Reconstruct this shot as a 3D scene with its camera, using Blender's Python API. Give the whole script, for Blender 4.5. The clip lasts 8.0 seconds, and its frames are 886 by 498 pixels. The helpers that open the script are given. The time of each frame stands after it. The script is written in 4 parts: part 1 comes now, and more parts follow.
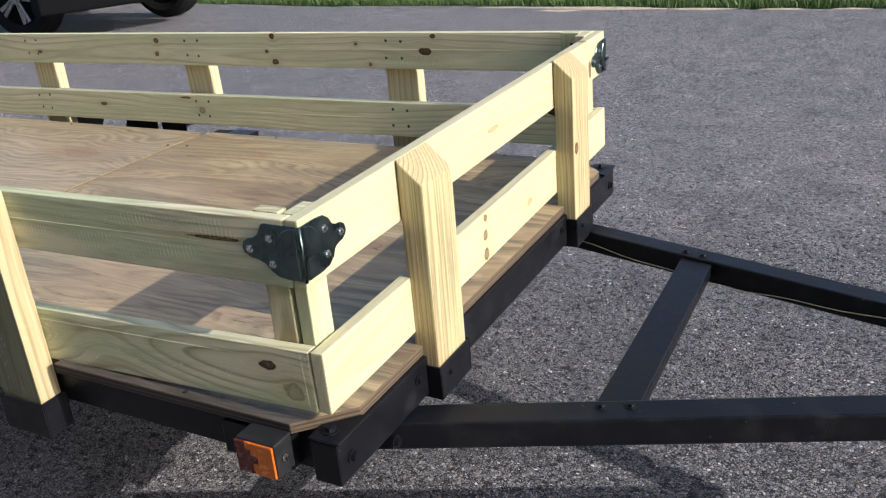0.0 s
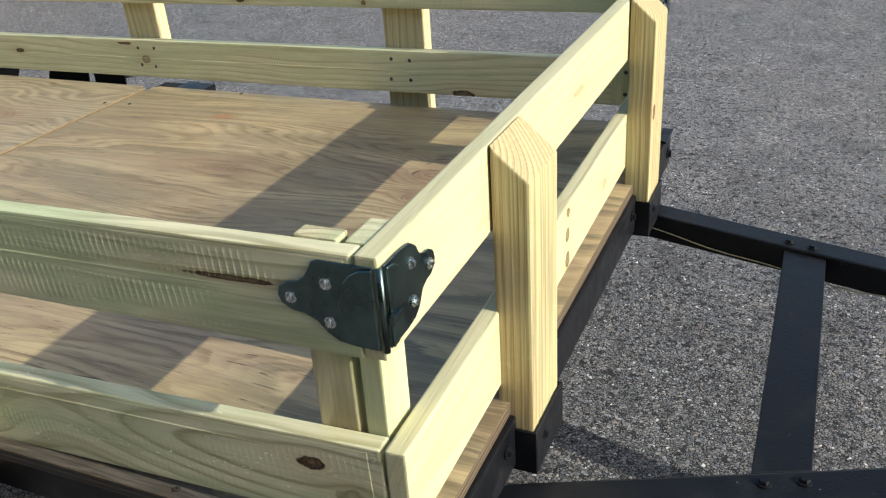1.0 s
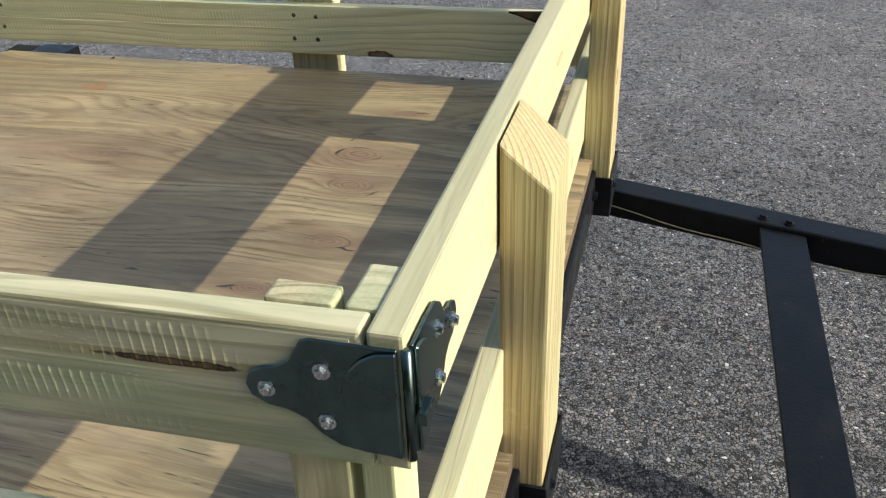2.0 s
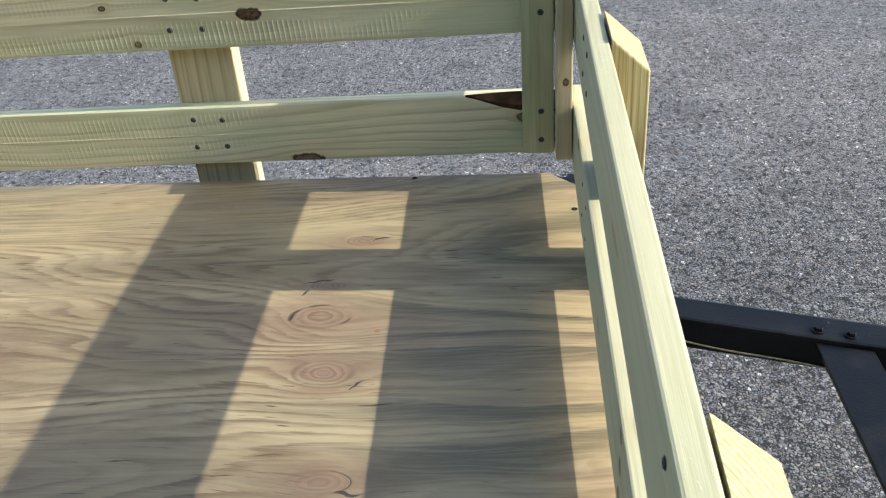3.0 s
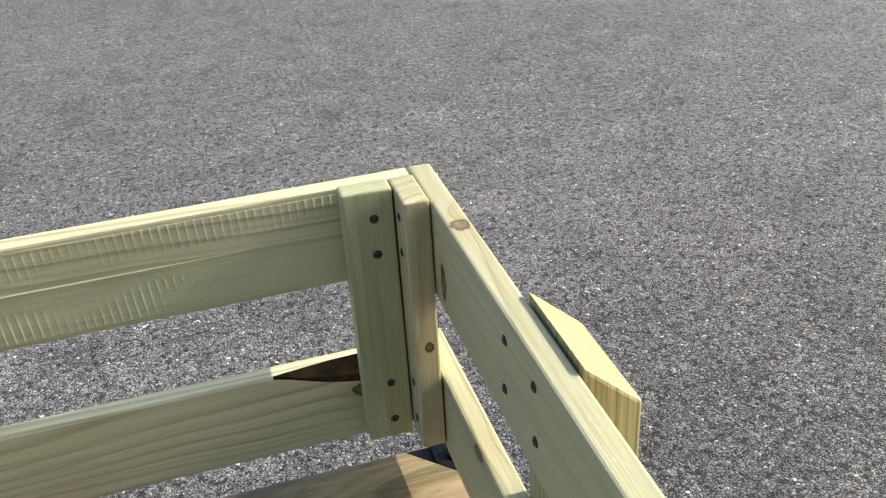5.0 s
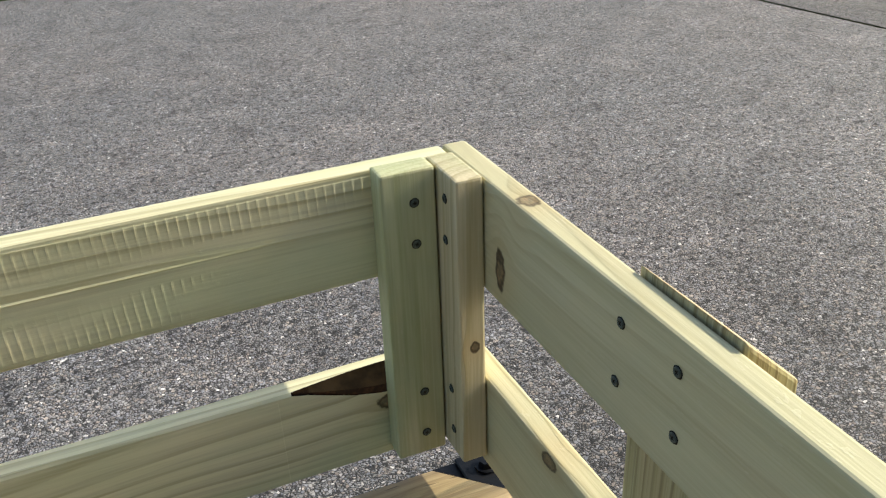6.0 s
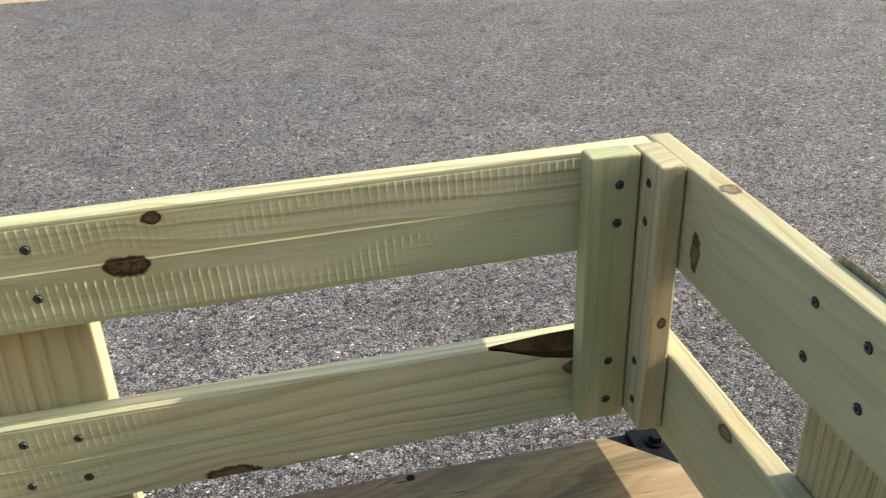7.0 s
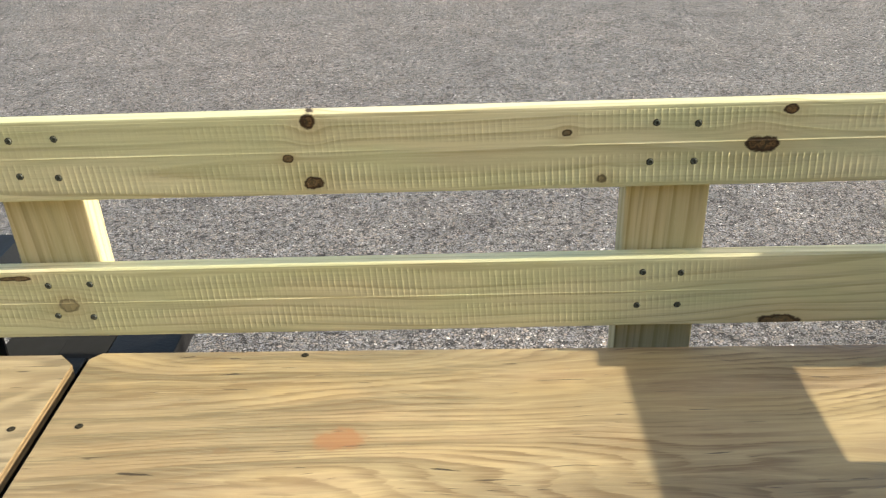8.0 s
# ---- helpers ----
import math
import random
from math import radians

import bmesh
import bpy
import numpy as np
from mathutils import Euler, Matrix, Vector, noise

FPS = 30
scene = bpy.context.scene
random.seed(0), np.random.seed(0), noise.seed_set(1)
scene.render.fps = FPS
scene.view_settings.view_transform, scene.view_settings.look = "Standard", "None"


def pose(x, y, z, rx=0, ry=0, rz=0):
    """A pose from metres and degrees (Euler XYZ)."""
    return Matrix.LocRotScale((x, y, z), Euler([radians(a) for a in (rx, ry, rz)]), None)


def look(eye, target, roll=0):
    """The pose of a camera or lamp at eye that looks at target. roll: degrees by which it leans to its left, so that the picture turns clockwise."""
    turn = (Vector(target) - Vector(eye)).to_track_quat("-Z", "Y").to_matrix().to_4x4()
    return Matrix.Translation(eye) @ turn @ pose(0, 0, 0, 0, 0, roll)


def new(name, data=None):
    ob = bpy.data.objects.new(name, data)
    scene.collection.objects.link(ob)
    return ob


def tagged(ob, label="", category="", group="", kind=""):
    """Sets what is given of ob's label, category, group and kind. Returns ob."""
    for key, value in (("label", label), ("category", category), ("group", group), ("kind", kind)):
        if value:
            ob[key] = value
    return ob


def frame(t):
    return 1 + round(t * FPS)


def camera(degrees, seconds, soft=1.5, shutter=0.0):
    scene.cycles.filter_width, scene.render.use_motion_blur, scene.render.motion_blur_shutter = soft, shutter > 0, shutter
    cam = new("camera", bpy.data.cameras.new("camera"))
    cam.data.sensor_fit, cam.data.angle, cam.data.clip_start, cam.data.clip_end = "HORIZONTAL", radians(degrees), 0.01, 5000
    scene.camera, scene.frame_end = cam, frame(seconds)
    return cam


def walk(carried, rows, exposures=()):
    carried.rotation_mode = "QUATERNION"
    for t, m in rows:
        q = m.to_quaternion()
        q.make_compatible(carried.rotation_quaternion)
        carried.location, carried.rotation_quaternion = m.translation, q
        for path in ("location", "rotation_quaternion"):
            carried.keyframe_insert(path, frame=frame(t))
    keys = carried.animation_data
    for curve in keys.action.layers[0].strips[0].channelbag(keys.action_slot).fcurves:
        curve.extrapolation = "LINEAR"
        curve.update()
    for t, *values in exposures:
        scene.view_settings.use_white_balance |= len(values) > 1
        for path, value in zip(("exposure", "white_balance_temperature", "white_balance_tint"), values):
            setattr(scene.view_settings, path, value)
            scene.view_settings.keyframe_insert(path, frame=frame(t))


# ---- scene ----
cam = camera(53.1, 8.0, 1.2, 0.06)
PATH = [
    (0, (0.024, 0.007, 1.118), (-0.884, 1.604, 0.327), -5.1),
    (0.5, (-0.17, 0.135, 1.075), (-1.021, 1.729, 0.219), -4.8),
    (1, (-0.316, 0.274, 1.046), (-1.063, 1.888, 0.13), -3.9),
    (1.2, (-0.359, 0.299, 1.033), (-1.043, 1.934, 0.106), -2.9),
    (2.3, (-0.526, 0.529, 1.01), (-0.912, 2.176, -0.058), -2.8),
    (2.5, (-0.566, 0.608, 1.026), (-0.896, 2.258, -0.055), -3.4),
    (3, (-0.673, 0.741, 1.059), (-0.862, 2.421, -0.011), -4.5),
    (3.5, (-0.737, 0.868, 1.069), (-0.826, 2.568, 0.02), -4.7),
    (4, (-0.744, 0.984, 1.089), (-0.771, 2.695, 0.055), -4.3),
    (4.5, (-0.734, 1.096, 1.079), (-0.508, 2.809, 0.072), -3.1),
    (5, (-0.76, 1.202, 1.07), (-0.32, 2.888, 0.089), -3.6),
    (5.2, (-0.78, 1.241, 1.06), (-0.272, 2.911, 0.084), -4.0),
    (6.3, (-0.866, 1.302, 1.004), (-0.165, 2.921, 0.063), -1.8),
    (6.5, (-0.867, 1.3, 1.005), (-0.207, 2.935, 0.062), -1.9),
    (7, (-0.919, 1.242, 1.025), (-0.552, 2.974, 0.094), -2.1),
    (7.5, (-1.101, 1.127, 1.053), (-1.047, 2.906, 0.142), -2.3),
    (8, (-1.323, 1.021, 1.054), (-1.379, 2.78, 0.102), -1.7),
]
walk(cam, [(t, look(eye, target, roll)) for t, eye, target, roll in PATH],
     [(0, 0.58, 5950, 14), (0.5, 0.63, 5750, 10), (1, 0.64, 6200, 5), (2.5, 0.54, 6230, 6), (3, 0.98, 5870, 6), (3.5, 0.99, 6350, 2), (4, 1.02, 6350, 4), (5, 0.92, 6400, 6), (6.5, 0.84, 6720, 6), (7.5, 1.02, 6950, 8), (8, 1.14, 7150, 6)])


# ---- light ----
KX, KY = -1.9, 0.040                    # how far the sun's rays run along x and y for each metre down
sun = new("sun", bpy.data.lights.new("sun", "SUN"))
sun.data.energy, sun.data.angle, sun.data.color = 3.5, radians(0.55), (1.0, 0.93, 0.80)
sun.matrix_world = look((-10 * KX, -10 * KY, 10), (0, 0, 0))
world = bpy.data.worlds.new("sky")
scene.world = world
world.use_nodes = True
sky = world.node_tree.nodes.new("ShaderNodeTexSky")
sky.sky_type, sky.sun_disc, sky.dust_density = "NISHITA", False, 2.5
sky.sun_elevation, sky.sun_rotation = math.atan2(1, math.hypot(KX, KY)), radians(90 + math.degrees(math.atan2(KY, -KX)))
back = world.node_tree.nodes["Background"]
back.inputs["Strength"].default_value = 0.130
world.node_tree.links.new(sky.outputs[0], back.inputs["Color"])


# ---- node helpers ----
def material(name):
    m = bpy.data.materials.new(name)
    m.use_nodes = True
    nt = m.node_tree
    return m, nt, nt.nodes["Principled BSDF"]


def put(nt, socket, value):
    if value is None:
        return
    if isinstance(value, bpy.types.NodeSocket):
        nt.links.new(value, socket)
    elif isinstance(value, (tuple, list)) and len(value) == 3 and len(socket.default_value) == 4:
        socket.default_value = (*value, 1)
    else:
        socket.default_value = value


def mth(nt, op, a, b=None, c=None, clamp=False):
    n = nt.nodes.new("ShaderNodeMath")
    n.operation, n.use_clamp = op, clamp
    for s, v in zip(n.inputs, (a, b, c)):
        put(nt, s, v)
    return n.outputs[0]


def xyz(nt, x, y, z):
    n = nt.nodes.new("ShaderNodeCombineXYZ")
    for s, v in zip(n.inputs, (x, y, z)):
        put(nt, s, v)
    return n.outputs[0]


def place(nt):
    n = nt.nodes.new("ShaderNodeTexCoord")
    s = nt.nodes.new("ShaderNodeSeparateXYZ")
    nt.links.new(n.outputs["Object"], s.inputs[0])
    return n.outputs["Object"], s.outputs[0], s.outputs[1], s.outputs[2]


def grain(nt, vec, scale=1.0, detail=2.0, rough=0.5, distort=0.0):
    n = nt.nodes.new("ShaderNodeTexNoise")
    for k, v in (("Vector", vec), ("Scale", scale), ("Detail", detail), ("Roughness", rough), ("Distortion", distort)):
        put(nt, n.inputs[k], v)
    return n.outputs["Fac"]


def cells(nt, vec, scale, feature="F1", rnd=1.0):
    n = nt.nodes.new("ShaderNodeTexVoronoi")
    n.feature = feature
    put(nt, n.inputs["Vector"], vec)
    put(nt, n.inputs["Scale"], scale)
    put(nt, n.inputs["Randomness"], rnd)
    return n


def span(nt, v, a, b, c=0.0, d=1.0, smooth=True):
    n = nt.nodes.new("ShaderNodeMapRange")
    n.interpolation_type = "SMOOTHSTEP" if smooth else "LINEAR"
    for s, x in zip(n.inputs, (v, a, b, c, d)):
        put(nt, s, x)
    return n.outputs[0]


def mix(nt, fac, a, b, kind="MIX"):
    n = nt.nodes.new("ShaderNodeMix")
    n.data_type, n.blend_type = "RGBA", kind
    put(nt, n.inputs[0], fac), put(nt, n.inputs[6], a), put(nt, n.inputs[7], b)
    return n.outputs[2]


def bump(nt, bsdf, height, distance, strength=1.0):
    n = nt.nodes.new("ShaderNodeBump")
    put(nt, n.inputs["Height"], height), put(nt, n.inputs["Distance"], distance), put(nt, n.inputs["Strength"], strength)
    nt.links.new(n.outputs[0], bsdf.inputs["Normal"])


def rand(nt):
    return nt.nodes.new("ShaderNodeObjectInfo").outputs["Random"]


# ---- materials ----
def lumber(name, knots=(), early=(0.66, 0.58, 0.355), late=(0.48, 0.385, 0.185), green=0.5, ring=0.0075, heart=(0.05, 0.03), sway_by=0.055, fibres=0.14, swirls=(), stain=(0.27, 0.30, 0.155), streaks=0.22, thin=190.0, tint=(0.39, 0.43, 0.225), flecks=0.12, bold=0.9):
    """Treated pine with the grain along local x and growth rings round a heart beside the board. knots: x, z, half length, half height, darkness, and for one in an edge y and half depth."""
    m, nt, bsdf = material(name)
    co, x, y, z = place(nt)
    r = rand(nt)
    xo = mth(nt, "ADD", x, mth(nt, "MULTIPLY", r, 9.0))
    bulge, dark, tan, rim, core = None, None, None, None, None
    for u, v, ru, rv, depth, *deep in knots:
        dx = mth(nt, "DIVIDE", mth(nt, "SUBTRACT", x, u), ru)
        dz = mth(nt, "DIVIDE", mth(nt, "SUBTRACT", z, v), rv)
        wob = mth(nt, "MULTIPLY", mth(nt, "SUBTRACT", grain(nt, co, 75, 3, 0.6), 0.5), 2.4)
        d2 = mth(nt, "ADD", mth(nt, "ADD", mth(nt, "MULTIPLY", dx, dx), mth(nt, "MULTIPLY", dz, dz)), wob)
        if deep:
            dy = mth(nt, "DIVIDE", mth(nt, "SUBTRACT", y, deep[0]), deep[1])
            d2 = mth(nt, "ADD", d2, mth(nt, "MULTIPLY", dy, dy))
        g = mth(nt, "EXPONENT", mth(nt, "MULTIPLY", d2, -0.16))
        one = mth(nt, "MULTIPLY", mth(nt, "MULTIPLY", mth(nt, "SUBTRACT", z, v), g), -0.85)
        bulge = one if bulge is None else mth(nt, "ADD", bulge, one)
        k = span(nt, d2, 0.70, 1.20, 0.95 * depth, 0.0)
        dark = k if dark is None else mth(nt, "MAXIMUM", dark, k)
        e = span(nt, mth(nt, "ABSOLUTE", mth(nt, "SUBTRACT", d2, 0.80)), 0.10, 0.55, depth, 0.0)
        rim = e if rim is None else mth(nt, "MAXIMUM", rim, e)
        core = d2 if core is None else mth(nt, "MINIMUM", core, d2)
        h = mth(nt, "MULTIPLY", g, 0.35)
        tan = h if tan is None else mth(nt, "MAXIMUM", tan, h)
    zw = z if bulge is None else mth(nt, "ADD", z, bulge)
    sway = grain(nt, xyz(nt, mth(nt, "MULTIPLY", xo, 1.7), mth(nt, "MULTIPLY", y, 3.0), mth(nt, "MULTIPLY", z, 4.0)), 1.0, 2.0)
    sway2 = grain(nt, xyz(nt, mth(nt, "MULTIPLY", xo, 0.9), 3.7, 1.1), 1.0, 1.0)
    zz = mth(nt, "ADD", mth(nt, "ADD", zw, heart[1]), mth(nt, "MULTIPLY", mth(nt, "SUBTRACT", sway, 0.5), sway_by))
    yy = mth(nt, "ADD", mth(nt, "ADD", y, heart[0]), mth(nt, "MULTIPLY", mth(nt, "SUBTRACT", sway2, 0.5), 1.1 * sway_by))
    rad = mth(nt, "SQRT", mth(nt, "ADD", mth(nt, "MULTIPLY", zz, zz), mth(nt, "MULTIPLY", yy, yy)))
    for u, v, ru, rv, amp in swirls:
        dx = mth(nt, "DIVIDE", mth(nt, "SUBTRACT", x, u), ru)
        dz = mth(nt, "DIVIDE", mth(nt, "SUBTRACT", z, v), rv)
        d2 = mth(nt, "ADD", mth(nt, "ADD", mth(nt, "MULTIPLY", dx, dx), mth(nt, "MULTIPLY", dz, dz)), mth(nt, "MULTIPLY", mth(nt, "SUBTRACT", sway, 0.5), 1.2))
        rad = mth(nt, "ADD", rad, mth(nt, "MULTIPLY", mth(nt, "EXPONENT", mth(nt, "MULTIPLY", d2, -0.5)), amp))
    rings = mth(nt, "FRACT", mth(nt, "DIVIDE", rad, ring))
    lw = mth(nt, "MULTIPLY", mth(nt, "ADD", span(nt, rings, 0.2, 0.9, 0.0, 0.35), span(nt, rings, 0.62, 0.88, 0.0, 0.65)), span(nt, rings, 0.92, 1.0, 1.0, 0.0))
    fibre = grain(nt, xyz(nt, mth(nt, "MULTIPLY", xo, 9.0), mth(nt, "MULTIPLY", y, 420.0), mth(nt, "MULTIPLY", z, 420.0)), 1.0, 3.0, 0.6)
    blotch = grain(nt, xyz(nt, mth(nt, "MULTIPLY", xo, 3.2), mth(nt, "MULTIPLY", y, 9.0), mth(nt, "MULTIPLY", z, 13.0)), 1.0, 3.0, 0.55)
    col = mix(nt, mth(nt, "MULTIPLY", lw, bold), early, late)
    col = mix(nt, mth(nt, "MULTIPLY", span(nt, blotch, 0.40, 0.62), green), col, tint)
    streak = grain(nt, xyz(nt, mth(nt, "MULTIPLY", xo, 3.0), mth(nt, "MULTIPLY", rad, thin), mth(nt, "MULTIPLY", y, 10.0)), 1.0, 3.0, 0.62)
    patch = grain(nt, xyz(nt, mth(nt, "MULTIPLY", xo, 7.0), mth(nt, "MULTIPLY", y, 20.0), mth(nt, "ADD", mth(nt, "MULTIPLY", z, 26.0), 3.0)), 1.0, 4.0, 0.62)
    col = mix(nt, mth(nt, "MULTIPLY", span(nt, patch, 0.46, 0.70), 0.55 * green), col, stain)
    col = mix(nt, span(nt, streak, 0.50, 0.64, 0.0, streaks), col, tuple(0.55 * c for c in late))
    col = mix(nt, span(nt, streak, 0.46, 0.28, 0.0, 0.16), col, tuple(min(0.85, 1.18 * c) for c in early))
    col = mix(nt, span(nt, fibre, 0.3, 0.72, 0.0, 0.20), col, (0.80, 0.73, 0.53))
    col = mix(nt, span(nt, fibre, 0.58, 0.30, 0.0, fibres), col, (0.36, 0.27, 0.12))
    torn = mth(nt, "MULTIPLY", span(nt, grain(nt, xyz(nt, mth(nt, "MULTIPLY", xo, 120.0), mth(nt, "MULTIPLY", y, 200.0), mth(nt, "MULTIPLY", z, 420.0)), 1.0, 2.0, 0.6), 0.60, 0.68),
               span(nt, grain(nt, xyz(nt, mth(nt, "MULTIPLY", xo, 8.0), mth(nt, "MULTIPLY", y, 9.0), mth(nt, "MULTIPLY", z, 60.0)), 1.0, 3.0, 0.6), 0.50, 0.62))
    col = mix(nt, mth(nt, "MULTIPLY", torn, flecks), col, (0.80, 0.76, 0.60))
    if dark is not None:
        col = mix(nt, tan, col, (0.50, 0.34, 0.15))
        year = mth(nt, "FRACT", mth(nt, "ADD", mth(nt, "MULTIPLY", mth(nt, "SQRT", mth(nt, "MAXIMUM", core, 0.0)), 2.6), grain(nt, co, 120, 2)))
        wood = mix(nt, span(nt, year, 0.25, 0.85), (0.20, 0.105, 0.040), (0.070, 0.034, 0.013))
        wood = mix(nt, span(nt, grain(nt, co, 190, 3, 0.6), 0.44, 0.62), wood, (0.030, 0.016, 0.007))
        col = mix(nt, dark, col, wood)
        col = mix(nt, mth(nt, "MULTIPLY", rim, 0.85), col, mix(nt, grain(nt, co, 260, 2), (0.012, 0.007, 0.003), (0.050, 0.024, 0.010)))
    nt.links.new(col, bsdf.inputs["Base Color"])
    put(nt, bsdf.inputs["Roughness"], span(nt, fibre, 0.2, 0.8, 0.48, 0.72))
    put(nt, bsdf.inputs["Specular IOR Level"], 0.35)
    high = mth(nt, "ADD", mth(nt, "MULTIPLY", fibre, 0.35), mth(nt, "MULTIPLY", lw, 0.25))
    high = mth(nt, "ADD", high, mth(nt, "MULTIPLY", torn, 0.8 * flecks))
    bump(nt, bsdf, high, 0.0005)
    return m


def plywood(name, knots=(), seed=0.0, stains=(), broad=-0.86, zebra=0.25, worn=0.7, damp=1.0, splits=(), dirt=(), flame=0.0):
    """Weathered rotary-cut veneer, grain along x: fine streaks, broad contour bands past one x, knots with rings, checks and stains. knots: x, y, half length, half width, darkness."""
    m, nt, bsdf = material(name)
    co, x, y, z = place(nt)
    push, eye, rim, halo, core, resin = None, None, None, None, None, None
    for u, v, ru, rv, depth in knots:
        ex, ey = mth(nt, "SUBTRACT", x, u), mth(nt, "SUBTRACT", y, v)
        dx, dy = mth(nt, "DIVIDE", ex, ru), mth(nt, "DIVIDE", ey, rv)
        d2 = mth(nt, "ADD", mth(nt, "ADD", mth(nt, "MULTIPLY", dx, dx), mth(nt, "MULTIPLY", dy, dy)), mth(nt, "MULTIPLY", mth(nt, "SUBTRACT", grain(nt, co, 30, 2), 0.5), 0.55))
        core = d2 if core is None else mth(nt, "MINIMUM", core, d2)
        g = mth(nt, "EXPONENT", mth(nt, "MULTIPLY", d2, -0.22))
        one = mth(nt, "MULTIPLY", mth(nt, "MULTIPLY", ey, g), -0.75)
        push = one if push is None else mth(nt, "ADD", push, one)
        resin = g if resin is None else mth(nt, "MAXIMUM", resin, g)
        ring = mth(nt, "MULTIPLY", mth(nt, "EXPONENT", mth(nt, "MULTIPLY", d2, -0.5)), 0.03 + 0.04 * depth)
        halo = ring if halo is None else mth(nt, "ADD", halo, ring)
        k = mth(nt, "MULTIPLY", span(nt, d2, 0.30, 0.95, 1.0, 0.0), depth)
        eye = k if eye is None else mth(nt, "MAXIMUM", eye, k)
        e = mth(nt, "MULTIPLY", span(nt, mth(nt, "ABSOLUTE", mth(nt, "SUBTRACT", d2, 0.95)), 0.0, 0.30, 1.0, 0.0), depth)
        rim = e if rim is None else mth(nt, "MAXIMUM", rim, e)
    yw = y if push is None else mth(nt, "ADD", y, push)
    sway = grain(nt, xyz(nt, mth(nt, "MULTIPLY", x, 2.2), mth(nt, "MULTIPLY", y, 7.0), seed + 1), 1.0, 3.0, 0.5)
    ys = mth(nt, "ADD", yw, mth(nt, "MULTIPLY", mth(nt, "SUBTRACT", sway, 0.5), 0.075))
    low = grain(nt, xyz(nt, mth(nt, "MULTIPLY", x, 0.95), mth(nt, "MULTIPLY", yw, 4.4), seed), 1.0, 2.6, 0.45)
    field = mth(nt, "ADD", mth(nt, "MULTIPLY", yw, 2.3), mth(nt, "MULTIPLY", low, 1.5))
    if halo is not None:
        field = mth(nt, "ADD", field, halo)
    mid = grain(nt, xyz(nt, mth(nt, "MULTIPLY", x, 2.6), mth(nt, "MULTIPLY", ys, 34.0), seed), 1.0, 3.0, 0.6)
    streak = grain(nt, xyz(nt, mth(nt, "MULTIPLY", x, 4.2), mth(nt, "MULTIPLY", ys, 120.0), seed + 7), 1.0, 5.0, 0.70)
    fibre = grain(nt, xyz(nt, mth(nt, "MULTIPLY", x, 14.0), mth(nt, "MULTIPLY", ys, 330.0), seed), 1.0, 3.0, 0.6)
    jag = grain(nt, xyz(nt, mth(nt, "MULTIPLY", x, 9.0), mth(nt, "MULTIPLY", y, 60.0), seed + 5), 1.0, 4.0, 0.65)
    wide = mth(nt, "MAXIMUM", span(nt, x, broad - 0.10, broad + 0.12, zebra, 1.0), span(nt, x, -1.45, -1.15, 0.7, 0.0))
    band = mth(nt, "FRACT", mth(nt, "ADD", mth(nt, "MULTIPLY", field, 5.2), mth(nt, "ADD", mth(nt, "MULTIPLY", mid, 0.35), mth(nt, "ADD", mth(nt, "MULTIPLY", jag, 0.25), mth(nt, "MULTIPLY", streak, 0.45)))))
    late = mth(nt, "MULTIPLY", span(nt, band, 0.30, 0.78), span(nt, band, 0.88, 0.97, 1.0, 0.0))
    fine = mth(nt, "FRACT", mth(nt, "ADD", mth(nt, "MULTIPLY", field, 25.0), mth(nt, "ADD", mth(nt, "MULTIPLY", mid, 0.55), mth(nt, "ADD", mth(nt, "MULTIPLY", jag, 0.70), mth(nt, "MULTIPLY", streak, 0.9)))))
    fine = mth(nt, "MULTIPLY", span(nt, fine, 0.30, 0.82), span(nt, fine, 0.87, 0.95, 1.0, 0.0))
    col = mix(nt, span(nt, mid, 0.32, 0.68), (0.56, 0.43, 0.228), (0.445, 0.325, 0.158))
    pink = span(nt, grain(nt, xyz(nt, mth(nt, "MULTIPLY", x, 1.5), mth(nt, "MULTIPLY", ys, 10.0), seed + 3), 1.0, 5.0, 0.66), 0.44, 0.60, 0.0, 0.80)
    col = mix(nt, pink, col, (0.355, 0.238, 0.142))
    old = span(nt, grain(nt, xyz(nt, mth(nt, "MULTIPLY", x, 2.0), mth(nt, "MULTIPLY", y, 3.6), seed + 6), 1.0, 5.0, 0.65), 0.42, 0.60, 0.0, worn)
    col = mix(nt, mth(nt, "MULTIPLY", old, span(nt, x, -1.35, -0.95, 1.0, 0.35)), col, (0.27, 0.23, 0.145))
    wet = span(nt, grain(nt, xyz(nt, mth(nt, "MULTIPLY", x, 2.3), mth(nt, "MULTIPLY", y, 3.4), seed + 8), 1.0, 6.0, 0.66), 0.38, 0.60, 0.15, 0.62 * damp + 0.15)
    col = mix(nt, mth(nt, "MULTIPLY", mth(nt, "MULTIPLY", wet, mth(nt, "MULTIPLY", span(nt, y, 1.0, 1.2, 0.2, 1.0), span(nt, y, 1.66, 1.80, 1.0, 0.35))), span(nt, x, -1.15, -0.95, 0.95, 0.0)), col, (0.33, 0.235, 0.125))
    col = mix(nt, mth(nt, "MULTIPLY", late, mth(nt, "MULTIPLY", wide, 0.78)), col, (0.130, 0.108, 0.058))
    col = mix(nt, mth(nt, "MULTIPLY", fine, mth(nt, "MULTIPLY", mth(nt, "SUBTRACT", 0.98, mth(nt, "MULTIPLY", wide, 0.6)), span(nt, grain(nt, xyz(nt, mth(nt, "MULTIPLY", x, 3.0), mth(nt, "MULTIPLY", y, 9.0), seed + 4), 1.0, 3, 0.6), 0.36, 0.58, 0.15, 1.0))), col, (0.170, 0.102, 0.042))
